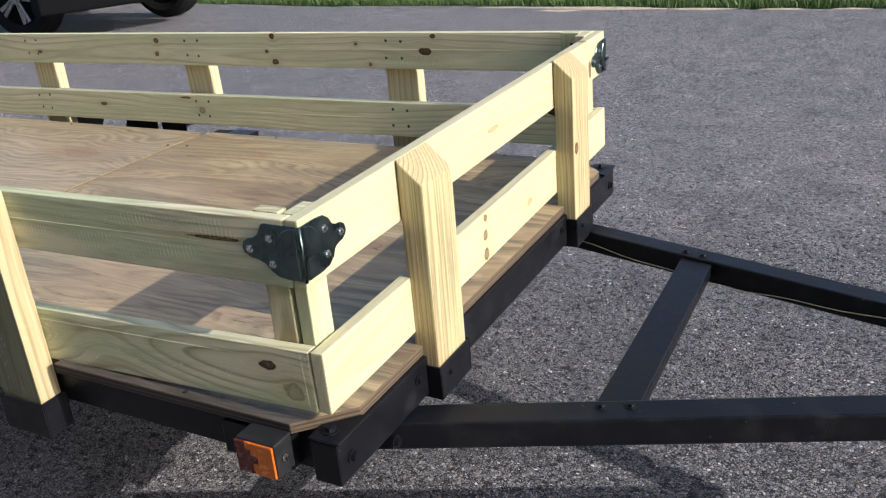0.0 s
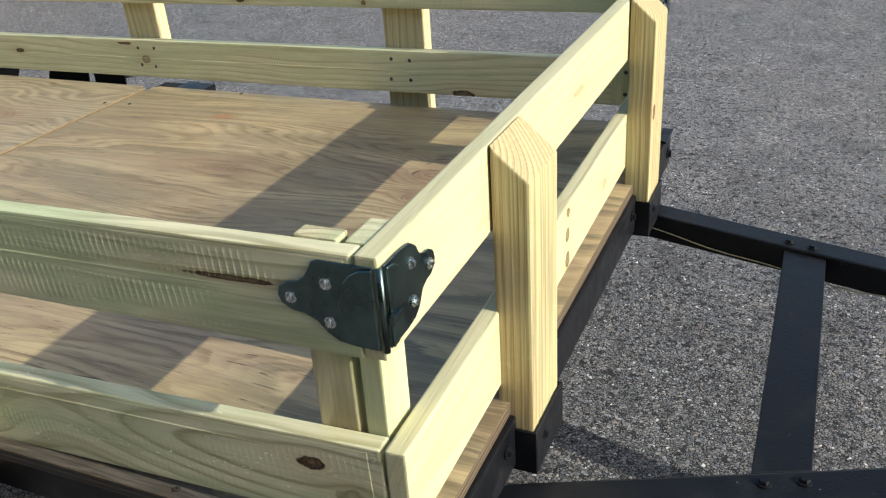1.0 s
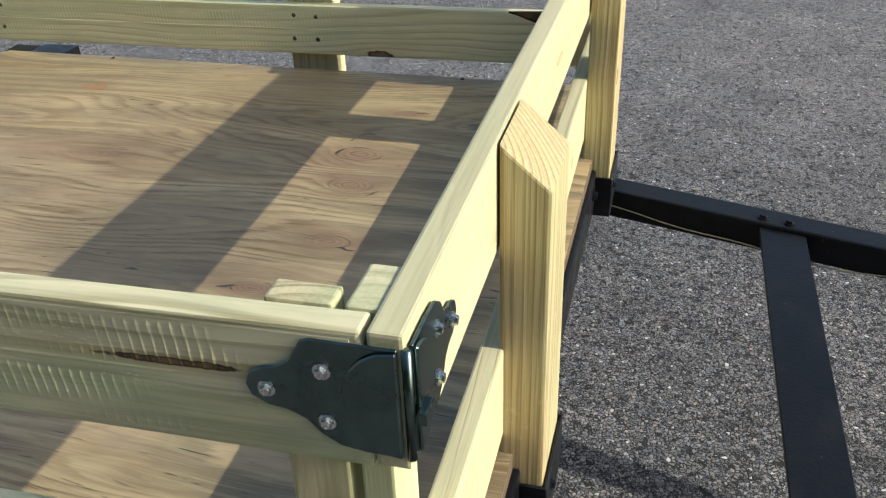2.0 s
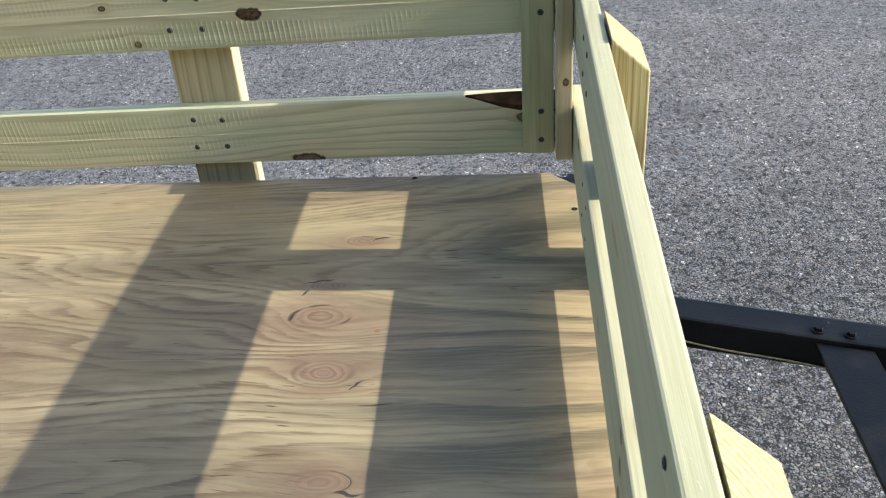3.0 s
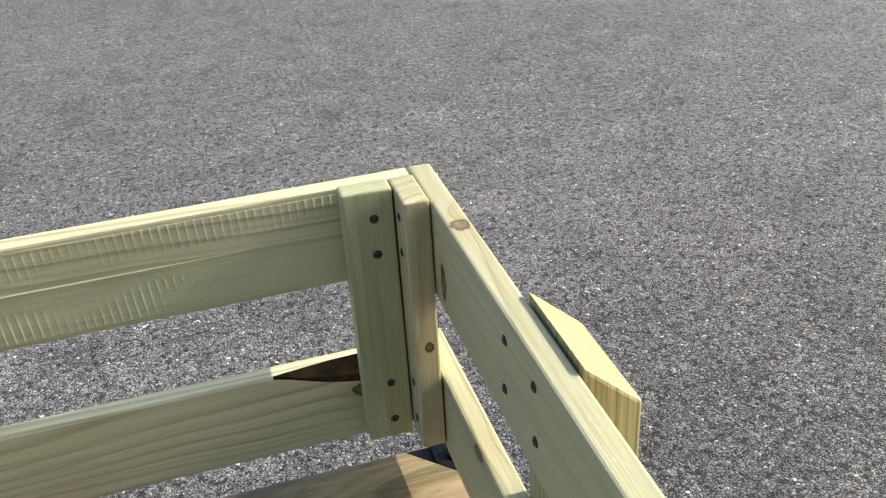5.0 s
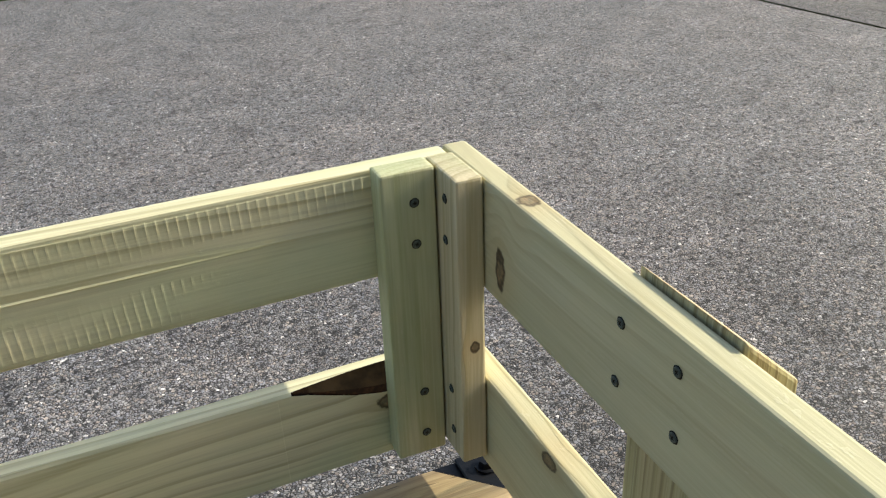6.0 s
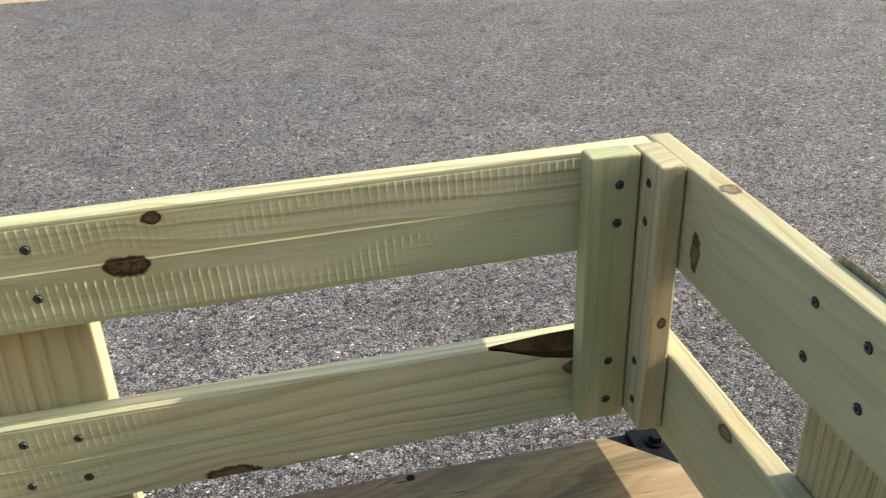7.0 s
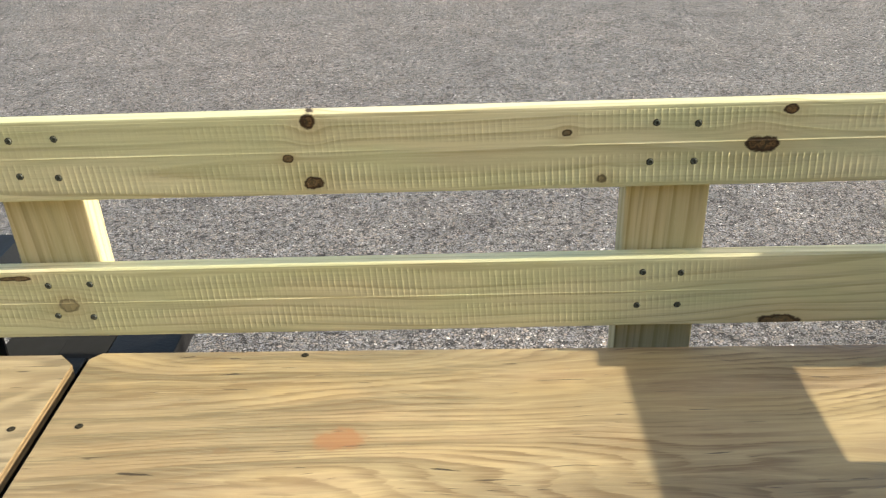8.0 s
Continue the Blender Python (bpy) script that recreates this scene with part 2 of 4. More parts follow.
    col = mix(nt, span(nt, streak, 0.54, 0.66, 0.0, 0.42), col, (0.20, 0.145, 0.08))
    col = mix(nt, span(nt, streak, 0.46, 0.36, 0.0, 0.30), col, (0.60, 0.475, 0.27))
    col = mix(nt, span(nt, fibre, 0.48, 0.62, 0.0, 0.20), col, (0.56, 0.46, 0.27))
    col = mix(nt, span(nt, fibre, 0.44, 0.32, 0.0, 0.20), col, (0.16, 0.115, 0.06))
    if flame:
        curl = grain(nt, xyz(nt, mth(nt, "MULTIPLY", x, 2.3), mth(nt, "MULTIPLY", y, 4.6), seed + 11), 1.0, 2.2, 0.45)
        crest = mth(nt, "FRACT", mth(nt, "ADD", mth(nt, "MULTIPLY", mth(nt, "ADD", mth(nt, "MULTIPLY", y, 2.6), curl), 15.0), mth(nt, "MULTIPLY", streak, 0.9)))
        crest = mth(nt, "MULTIPLY", span(nt, crest, 0.10, 0.45), span(nt, crest, 0.60, 0.85, 1.0, 0.0))
        col = mix(nt, 0.45 * flame, col, (0.31, 0.245, 0.155))
        col = mix(nt, mth(nt, "MULTIPLY", crest, mth(nt, "MULTIPLY", span(nt, jag, 0.35, 0.62, 0.40, 1.0), 0.5 * flame)), col, (0.57, 0.455, 0.28))
    # near rim: grime, with the rack board's shade painted into its colour
    grime_shade = mth(nt, "ADD", mth(nt, "SUBTRACT", y, 0.739), mth(nt, "MULTIPLY", mth(nt, "SUBTRACT", grain(nt, co, 30, 3, 0.6), 0.5), 0.03))
    col = mix(nt, span(nt, grime_shade, 0.014, 0.030, 0.92, 0.0), col, mix(nt, span(nt, fibre, 0.40, 0.62), (0.030, 0.027, 0.025), (0.085, 0.076, 0.070)))
    crack = mth(nt, "MULTIPLY", span(nt, grain(nt, xyz(nt, mth(nt, "MULTIPLY", x, 15.0), mth(nt, "MULTIPLY", ys, 240.0), seed + 9), 1.0, 2.0, 0.6), 0.66, 0.70),
                span(nt, grain(nt, xyz(nt, mth(nt, "MULTIPLY", x, 4.0), mth(nt, "MULTIPLY", y, 6.0), seed + 2), 1.0, 1.0), 0.36, 0.58))
    if eye is not None:
        rings = mth(nt, "FRACT", mth(nt, "ADD", mth(nt, "MULTIPLY", mth(nt, "SQRT", mth(nt, "MAXIMUM", core, 0.0)), 3.4), mth(nt, "MULTIPLY", jag, 0.9)))
        col = mix(nt, mth(nt, "MULTIPLY", resin, span(nt, jag, 0.36, 0.62, 0.30, 0.95)), col, (0.275, 0.168, 0.094))
        col = mix(nt, mth(nt, "MULTIPLY", eye, 0.75), col, mix(nt, span(nt, rings, 0.2, 0.9), (0.33, 0.21, 0.125), (0.19, 0.110, 0.060)))
        col = mix(nt, mth(nt, "MULTIPLY", rim, span(nt, grain(nt, co, 21, 2), 0.36, 0.60, 0.10, 0.62)), col, (0.145, 0.085, 0.045))
        tear = mth(nt, "MULTIPLY", mth(nt, "MULTIPLY", rim, span(nt, rim, 0.52, 0.62)), span(nt, grain(nt, co, 27, 1), 0.58, 0.66))
        crack = mth(nt, "MAXIMUM", crack, tear)
    for u, v, ru, rv in dirt:
        dx, dy = mth(nt, "DIVIDE", mth(nt, "SUBTRACT", x, u), ru), mth(nt, "DIVIDE", mth(nt, "SUBTRACT", y, v), rv)
        d2 = mth(nt, "ADD", mth(nt, "ADD", mth(nt, "MULTIPLY", dx, dx), mth(nt, "MULTIPLY", dy, dy)), mth(nt, "MULTIPLY", mth(nt, "SUBTRACT", grain(nt, xyz(nt, mth(nt, "MULTIPLY", x, 7.0), mth(nt, "MULTIPLY", y, 22.0), seed), 1.0, 5, 0.7), 0.5), 3.0))
        col = mix(nt, span(nt, d2, 0.2, 1.5, 1.0, 0.0), col, (0.74, 0.73, 0.71), "MULTIPLY")
    for u, v, far, thick, angle in splits:
        ex, ey = mth(nt, "SUBTRACT", x, u), mth(nt, "SUBTRACT", y, v)
        c, q = math.cos(radians(angle)), math.sin(radians(angle))
        along = mth(nt, "DIVIDE", mth(nt, "ADD", mth(nt, "MULTIPLY", ex, c), mth(nt, "MULTIPLY", ey, q)), far)
        off = mth(nt, "ADD", mth(nt, "SUBTRACT", mth(nt, "MULTIPLY", ey, c), mth(nt, "MULTIPLY", ex, q)), mth(nt, "MULTIPLY", mth(nt, "SUBTRACT", grain(nt, co, 70, 2), 0.5), 0.012))
        across = mth(nt, "DIVIDE", off, thick)
        crack = mth(nt, "MAXIMUM", crack, span(nt, mth(nt, "ADD", mth(nt, "MULTIPLY", along, along), mth(nt, "MULTIPLY", across, across)), 0.5, 1.2, 1.0, 0.0))
    for u, v, ru, rv, tint in stains:
        dx = mth(nt, "DIVIDE", mth(nt, "SUBTRACT", x, u), ru)
        dy = mth(nt, "DIVIDE", mth(nt, "SUBTRACT", y, v), rv)
        d2 = mth(nt, "ADD", mth(nt, "ADD", mth(nt, "MULTIPLY", dx, dx), mth(nt, "MULTIPLY", dy, dy)), mth(nt, "MULTIPLY", mth(nt, "SUBTRACT", grain(nt, co, 60, 4, 0.7), 0.5), 2.6))
        col = mix(nt, span(nt, d2, 0.2, 1.3, 0.75, 0.0), col, tint)
    col = mix(nt, mth(nt, "MULTIPLY", crack, 0.9), col, (0.045, 0.03, 0.018))
    nt.links.new(col, bsdf.inputs["Base Color"])
    put(nt, bsdf.inputs["Roughness"], span(nt, fibre, 0.2, 0.8, 0.40, 0.62))
    put(nt, bsdf.inputs["Specular IOR Level"], 0.8)
    bump(nt, bsdf, mth(nt, "SUBTRACT", mth(nt, "ADD", mth(nt, "MULTIPLY", fibre, 0.5), mth(nt, "MULTIPLY", streak, 0.8)), mth(nt, "MULTIPLY", crack, 1.6)), 0.0007)
    return m


def plies(name, pale, dark, dirt):
    """The cut edge of a plywood sheet: thin layers, light and dark in turn."""
    m, nt, bsdf = material(name)
    co, x, y, z = place(nt)
    lay = mth(nt, "FRACT", mth(nt, "DIVIDE", z, 0.0064))
    col = mix(nt, span(nt, lay, 0.42, 0.55), pale, dark)
    col = mix(nt, span(nt, grain(nt, co, 60, 3), 0.4, 0.7, 0.0, dirt), col, tuple(0.6 * c for c in pale))
    nt.links.new(col, bsdf.inputs["Base Color"])
    put(nt, bsdf.inputs["Roughness"], 0.85)
    return m


def black_paint(name, base=(0.012, 0.013, 0.016), rough=0.33):
    m, nt, bsdf = material(name)
    put(nt, bsdf.inputs["Specular IOR Level"], 0.22)
    co, x, y, z = place(nt)
    dust = grain(nt, co, 22, 4, 0.6)
    chip = mth(nt, "MULTIPLY", span(nt, grain(nt, co, 110, 3, 0.65), 0.70, 0.73), span(nt, grain(nt, co, 9, 2), 0.50, 0.60))
    col = mix(nt, span(nt, dust, 0.45, 0.8, 0.0, 0.25), base, (0.035, 0.035, 0.04))
    col = mix(nt, chip, col, (0.12, 0.11, 0.10))
    nt.links.new(col, bsdf.inputs["Base Color"])
    put(nt, bsdf.inputs["Roughness"], span(nt, dust, 0.3, 0.75, rough, rough + 0.22))
    bump(nt, bsdf, grain(nt, co, 300, 2), 0.00025)
    return m


def plain(name, col, rough=0.5, metal=0.0, grit=40.0, dark=0.6, shine=0.5):
    m, nt, bsdf = material(name)
    co, x, y, z = place(nt)
    n = grain(nt, co, grit, 3, 0.6)
    nt.links.new(mix(nt, span(nt, n, 0.35, 0.7), tuple(c * dark for c in col), col), bsdf.inputs["Base Color"])
    put(nt, bsdf.inputs["Roughness"], span(nt, n, 0.3, 0.7, rough, min(1.0, rough + 0.12)))
    put(nt, bsdf.inputs["Metallic"], metal)
    put(nt, bsdf.inputs["Specular IOR Level"], shine)
    return m


def asphalt(name, tone=1.0):
    """Worn asphalt: stones of three sizes in dark binder, with broad stains."""
    m, nt, bsdf = material(name)
    co, x, y, z = place(nt)
    flat = xyz(nt, x, y, 0.0)
    def jitter(vec, scale, far):
        n = nt.nodes.new("ShaderNodeTexNoise")
        put(nt, n.inputs["Vector"], vec), put(nt, n.inputs["Scale"], scale), put(nt, n.inputs["Detail"], 2.0)
        s, o = nt.nodes.new("ShaderNodeVectorMath"), nt.nodes.new("ShaderNodeVectorMath")
        s.operation, o.operation = "MULTIPLY_ADD", "ADD"
        nt.links.new(n.outputs["Color"], s.inputs[0])
        s.inputs[1].default_value, s.inputs[2].default_value = (far, far, 0), (-far / 2, -far / 2, 0)
        nt.links.new(vec, o.inputs[0]), nt.links.new(s.outputs[0], o.inputs[1])
        return o.outputs[0]
    def k(r, g, bl):
        return (tone * r, tone * g * 0.995, tone * bl * 1.025)
    warp = jitter(jitter(flat, 90.0, 0.0050), 300.0, 0.0026)
    fine = grain(nt, flat, 700.0, 2, 0.7)
    clump = grain(nt, flat, 48.0, 4, 0.70)
    stain = grain(nt, flat, 0.5, 4, 0.6)
    mottle = grain(nt, flat, 6.0, 5, 0.68)
    col = mix(nt, fine, k(0.010, 0.010, 0.010), k(0.024, 0.024, 0.024))
    high = mth(nt, "MULTIPLY", fine, 0.15)
    light = None
    for scale, least, most, lift, pale in ((300.0, 0.04, 0.22, 0.45, 0.15), (155.0, 0.02, 0.17, 1.0, 0.215)):
        stone = cells(nt, warp, scale)
        rim = cells(nt, warp, scale, "DISTANCE_TO_EDGE").outputs["Distance"]
        s = nt.nodes.new("ShaderNodeSeparateColor")
        nt.links.new(stone.outputs["Color"], s.inputs[0])
        size, shade, hue = s.outputs
        gap = mth(nt, "ADD", span(nt, size, 0.0, 1.0, least, most, False), span(nt, clump, 0.52, 0.66, 0.0, 0.22))
        body = span(nt, mth(nt, "SUBTRACT", rim, gap), -0.02, 0.09)
        tint = mix(nt, mth(nt, "POWER", shade, 1.2), k(0.066, 0.066, 0.066), k(pale, pale, pale))
        tint = mix(nt, span(nt, hue, 0.70, 1.0, 0.0, 0.45), tint, k(0.21, 0.165, 0.125))
        tint = mix(nt, span(nt, hue, 0.32, 0.05, 0.0, 0.50), tint, k(0.13, 0.14, 0.165))
        tint = mix(nt, span(nt, shade, 0.965, 0.978), tint, k(0.36, 0.357, 0.35))
        tint = mix(nt, span(nt, fine, 0.46, 0.66, 0.0, 0.45), tint, k(0.045, 0.044, 0.043))
        col = mix(nt, body, col, tint)
        light = shade
        away, lean, tip = (nt.nodes.new("ShaderNodeVectorMath") for _ in range(3))
        away.operation, lean.operation, tip.operation = "SUBTRACT", "SUBTRACT", "DOT_PRODUCT"
        nt.links.new(warp, away.inputs[0]), nt.links.new(stone.outputs["Position"], away.inputs[1])
        nt.links.new(stone.outputs["Color"], lean.inputs[0])
        lean.inputs[1].default_value = (0.5, 0.5, 0.5)
        nt.links.new(away.outputs[0], tip.inputs[0]), nt.links.new(lean.outputs[0], tip.inputs[1])
        face = mth(nt, "ADD", mth(nt, "MULTIPLY", tip.outputs["Value"], 190.0), mth(nt, "ADD", 0.55, mth(nt, "MULTIPLY", hue, 0.45)))
        high = mth(nt, "MAXIMUM", high, mth(nt, "MULTIPLY", mth(nt, "MULTIPLY", body, lift), face))
    col = mix(nt, span(nt, mottle, 0.50, 0.68), col, (0.72, 0.71, 0.71), "MULTIPLY")
    col = mix(nt, span(nt, mottle, 0.48, 0.30), col, (1.25, 1.24, 1.22), "MULTIPLY")
    # asphalt darker in a ragged oval about the tongue
    ux, uy = mth(nt, "DIVIDE", mth(nt, "SUBTRACT", x, 0.15), 1.4), mth(nt, "DIVIDE", mth(nt, "SUBTRACT", y, 1.35), 1.6)
    dark_patch = mth(nt, "ADD", mth(nt, "ADD", mth(nt, "MULTIPLY", ux, ux), mth(nt, "MULTIPLY", uy, uy)), mth(nt, "MULTIPLY", mth(nt, "SUBTRACT", grain(nt, flat, 2.5, 4, 0.6), 0.5), 2.2))
    col = mix(nt, span(nt, dark_patch, 0.2, 1.6, 1.0, 0.0), col, (0.70, 0.70, 0.70), "MULTIPLY")
    col = mix(nt, span(nt, stain, 0.38, 0.66), col, (1.16, 1.11, 1.08), "MULTIPLY")
    nt.links.new(col, bsdf.inputs["Base Color"])
    put(nt, bsdf.inputs["Roughness"], span(nt, light, 0.0, 1.0, 0.6, 0.85))
    put(nt, bsdf.inputs["Specular IOR Level"], 0.3)
    bump(nt, bsdf, high, 0.0036, 1.0)
    return m


def soil(name, a, b, scale):
    m, nt, bsdf = material(name)
    co, x, y, z = place(nt)
    n = grain(nt, co, scale, 5, 0.65)
    nt.links.new(mix(nt, span(nt, n, 0.3, 0.7), a, b), bsdf.inputs["Base Color"])
    put(nt, bsdf.inputs["Roughness"], 0.9)
    bump(nt, bsdf, n, 0.02)
    return m


STEEL = black_paint("black_enamel", (0.006, 0.0065, 0.0085), 0.3)
ZINC = plain("zinc_plate", (0.13, 0.18, 0.175), 0.24, 1.0, 30, 0.7)
BRIGHT = plain("bright_zinc", (0.75, 0.76, 0.74), 0.2, 1.0, 200, 0.8)
COATED = plain("coated_screw", (0.085, 0.105, 0.085), 0.45, 0.0, 500, 0.4)
# crushed wood round screws, and the shade of their holes as colour
SUNK = plain("fibres_hole_shade", (0.035, 0.028, 0.014), 0.9, 0.0, 400, 0.3)
RUBBER = plain("rubber", (0.014, 0.014, 0.015), 0.8, 0.0, 60, 0.6, 0.15)
AMBER = plain("amber_lens", (0.62, 0.15, 0.012), 0.18, 0.0, 150, 0.75)
AMBER_DARK = plain("red_brown_lens", (0.13, 0.022, 0.012), 0.2, 0.0, 150, 0.75)
GREY_PLASTIC = plain("dark_plastic", (0.018, 0.019, 0.021), 0.4, 0.0, 90)
WIRE = plain("wire_jacket", (0.50, 0.44, 0.27), 0.5, 0.0, 200)
EDGE = plies("ply_edge", (0.14, 0.10, 0.06), (0.055, 0.038, 0.024), 0.8)
EDGE_FRESH = plies("ply_edge_fresh", (0.30, 0.21, 0.11), (0.15, 0.10, 0.05), 0.8)
# edges facing -y: grime plus the shade of that side, in one colour
EDGE_GRIME_SHADE = plies("ply_edge_grime_shade", (0.060, 0.047, 0.036), (0.022, 0.017, 0.013), 0.6)
WANE = plain("waned_edge", (0.034, 0.023, 0.012), 0.9, 0.0, 60, 0.4, 0.1)
BARK = plain("bark", (0.026, 0.013, 0.006), 0.9, 0.0, 200, 0.3, 0.1)
FLAT_BLACK = plain("flat_black", (0.006, 0.006, 0.006), 0.9, 0.0, 40)


# ---- mesh helpers ----
def part(name, bm, mat, parent=None, label="", at=None, smooth=False):
    me = bpy.data.meshes.new(name)
    bm.to_mesh(me)
    bm.free()
    return use(name, me, mat, parent, label, at, smooth)


def use(name, me, mat=None, parent=None, label="", at=None, smooth=False):
    if mat is not None and not me.materials:
        me.materials.append(mat)
    if smooth:
        for p in me.polygons:
            p.use_smooth = True
    ob = new(name, me)
    if parent is not None:
        ob.parent = parent
    if at is not None:
        ob.matrix_basis = at
    return tagged(ob, label) if label else ob


def thing(name, label, category, at=None, group=""):
    ob = new(name)
    ob.empty_display_size = 0.05
    if at is not None:
        ob.matrix_basis = at
    return tagged(ob, label, category, group)


def box(x0, x1, y0, y1, z0, z1, bevel=0.002, segments=2, bm=None):
    own = bmesh.new()
    bmesh.ops.create_cube(own, size=1.0)
    for v in own.verts:
        v.co = Vector((x0 + (v.co.x + 0.5) * (x1 - x0), y0 + (v.co.y + 0.5) * (y1 - y0), z0 + (v.co.z + 0.5) * (z1 - z0)))
    if bevel:
        bmesh.ops.bevel(own, geom=list(own.edges), offset=bevel, segments=segments, profile=0.6, affect="EDGES")
    return join(bm, own)


def join(bm, own):
    if bm is None:
        return own
    me = bpy.data.meshes.new("tmp")
    own.to_mesh(me)
    own.free()
    bm.from_mesh(me)
    bpy.data.meshes.remove(me)
    return bm


def prism(outline, depth, axis="z", bevel=0.0, bm=None, segments=1):
    """A flat outline of (a, b) pairs, given thickness along one axis from depth[0] to depth[1]."""
    own = bmesh.new()
    def at3(a, b, d):
        return {"z": (a, b, d), "y": (a, d, b), "x": (d, a, b)}[axis]
    low = [own.verts.new(at3(a, b, depth[0])) for a, b in outline]
    high = [own.verts.new(at3(a, b, depth[1])) for a, b in outline]
    own.faces.new(low[::-1])
    own.faces.new(high)
    n = len(outline)
    for i in range(n):
        own.faces.new((low[i], low[(i + 1) % n], high[(i + 1) % n], high[i]))
    bmesh.ops.recalc_face_normals(own, faces=own.faces[:])
    if bevel:
        bmesh.ops.bevel(own, geom=list(own.edges), offset=bevel, segments=segments, profile=0.6, affect="EDGES")
    return join(bm, own)


def rod(radius, a, b, sides=12, radius2=None, bm=None):
    own = bmesh.new()
    a, b = Vector(a), Vector(b)
    m = Matrix.Translation((a + b) / 2) @ (b - a).to_track_quat("Z", "Y").to_matrix().to_4x4()
    bmesh.ops.create_cone(own, cap_ends=True, segments=sides, radius1=radius, radius2=radius if radius2 is None else radius2, depth=(b - a).length, matrix=m)
    return join(bm, own)


def screw_mesh(radius, name):
    """A countersunk head with a cross recess, facing +z, in a crushed rim of wood. The recess has its shade in the
    colour.
    """
    bm = bmesh.new()
    def ring(far, z):
        return [bm.verts.new((far(i) * radius * math.cos(i * math.pi / 8), far(i) * radius * math.sin(i * math.pi / 8), z)) for i in range(16)]
    rim = ring(lambda i: 1.17 + 0.05 * math.sin(2.3 * i), 0.0003)
    edge = ring(lambda i: 0.92, 0.0006)
    top = ring(lambda i: 0.80, 0.0013)
    arm = ring(lambda i: 0.60 if i % 4 == 0 else 0.18 if i % 4 == 2 else 0.36, 0.0012)
    pit = bm.verts.new((0, 0, 0.0003))
    for i in range(16):
        j = (i + 1) % 16
        bm.faces.new((rim[i], rim[j], edge[j], edge[i])).material_index = 1
        bm.faces.new((edge[i], edge[j], top[j], top[i]))
        bm.faces.new((top[i], top[j], arm[j], arm[i]))
        bm.faces.new((arm[i], arm[j], pit)).material_index = 1
    me = bpy.data.meshes.new(name)
    bm.to_mesh(me)
    bm.free()
    me.materials.append(COATED)
    me.materials.append(SUNK)
    return me


def pan_mesh(radius, high, name, sides=6):
    """A hexagon head with a washer flange, facing +z."""
    bm = rod(radius, (0, 0, 0), (0, 0, high * 0.3), 16)
    rod(radius * 0.72, (0, 0, high * 0.3), (0, 0, high), sides, radius * 0.6, bm)
    me = bpy.data.meshes.new(name)
    bm.to_mesh(me)
    bm.free()
    return me


SCREW = screw_mesh(0.0033, "wood_screw")
NAIL = screw_mesh(0.0036, "deck_screw")
# deck screw heads wholly dark, the hole's shade put into the colour
NAIL.materials[0] = SUNK
PAN = pan_mesh(0.0049, 0.0040, "pan_screw")
PAN.materials.append(BRIGHT)
BOLT = pan_mesh(0.0105, 0.0075, "hex_bolt")
BOLT.materials.append(STEEL)
FACE = {"-y": Euler((radians(90), 0, 0)), "+y": Euler((radians(-90), 0, 0)), "+x": Euler((0, radians(90), 0)), "-x": Euler((0, radians(-90), 0)), "+z": Euler((0, 0, 0))}


def fix(me, parent, spot, face="-y", turn=0.0, name="screw"):
    m = Matrix.Translation(spot) @ FACE[face].to_matrix().to_4x4() @ pose(0, 0, 0, 0, 0, turn)
    return use(name, me, None, parent, "", m)


# ---- the rack: boards, stakes and corner pieces ----
GATE_IN, GATE_OUT = -0.611, -0.592      # the front panel's boards stand between these x
NEAR_OUT, NEAR_IN = 0.754, 0.773        # the near side's boards, and the far side's, between these y
FAR_IN, FAR_OUT = 1.855, 1.874
BOARD, THIN, STAKE = 0.088, 0.019, 0.038
DECK = 0.477                            # top of the plywood

# boards of a side run along x; of the front panel along y (local x is the world's y)
def waned(x0, x1, sections):
    """A board whose upper inner edge has been lost to bark: sections are x, depth down, depth across."""
    bm = bmesh.new()
    h, t = BOARD / 2, THIN / 2
    rows = [(x0, 0.0023, 0.0023)] + list(sections)
    rings = [[bm.verts.new((x, y, z)) for y, z in ((t - 0.002, -h), (t, -h + 0.002), (t, h - 0.002), (t - 0.002, h), (-t + 0.95 * q, h), (-t + 0.25 * q, h - 0.74 * d), (-t, h - d), (-t, -h + 0.002), (-t + 0.002, -h))] for x, d, q in rows]
    for r, s in zip(rings, rings[1:]):
        for i in range(9):
            f = bm.faces.new((r[i], r[(i + 1) % 9], s[(i + 1) % 9], s[i]))
            f.material_index = 0 if i not in (4, 5) or r is rings[0] else 2 if r is rings[1] else i - 3
    bm.faces.new(rings[0][::-1])
    bm.faces.new(rings[-1])
    bmesh.ops.recalc_face_normals(bm, faces=bm.faces[:])
    return bm


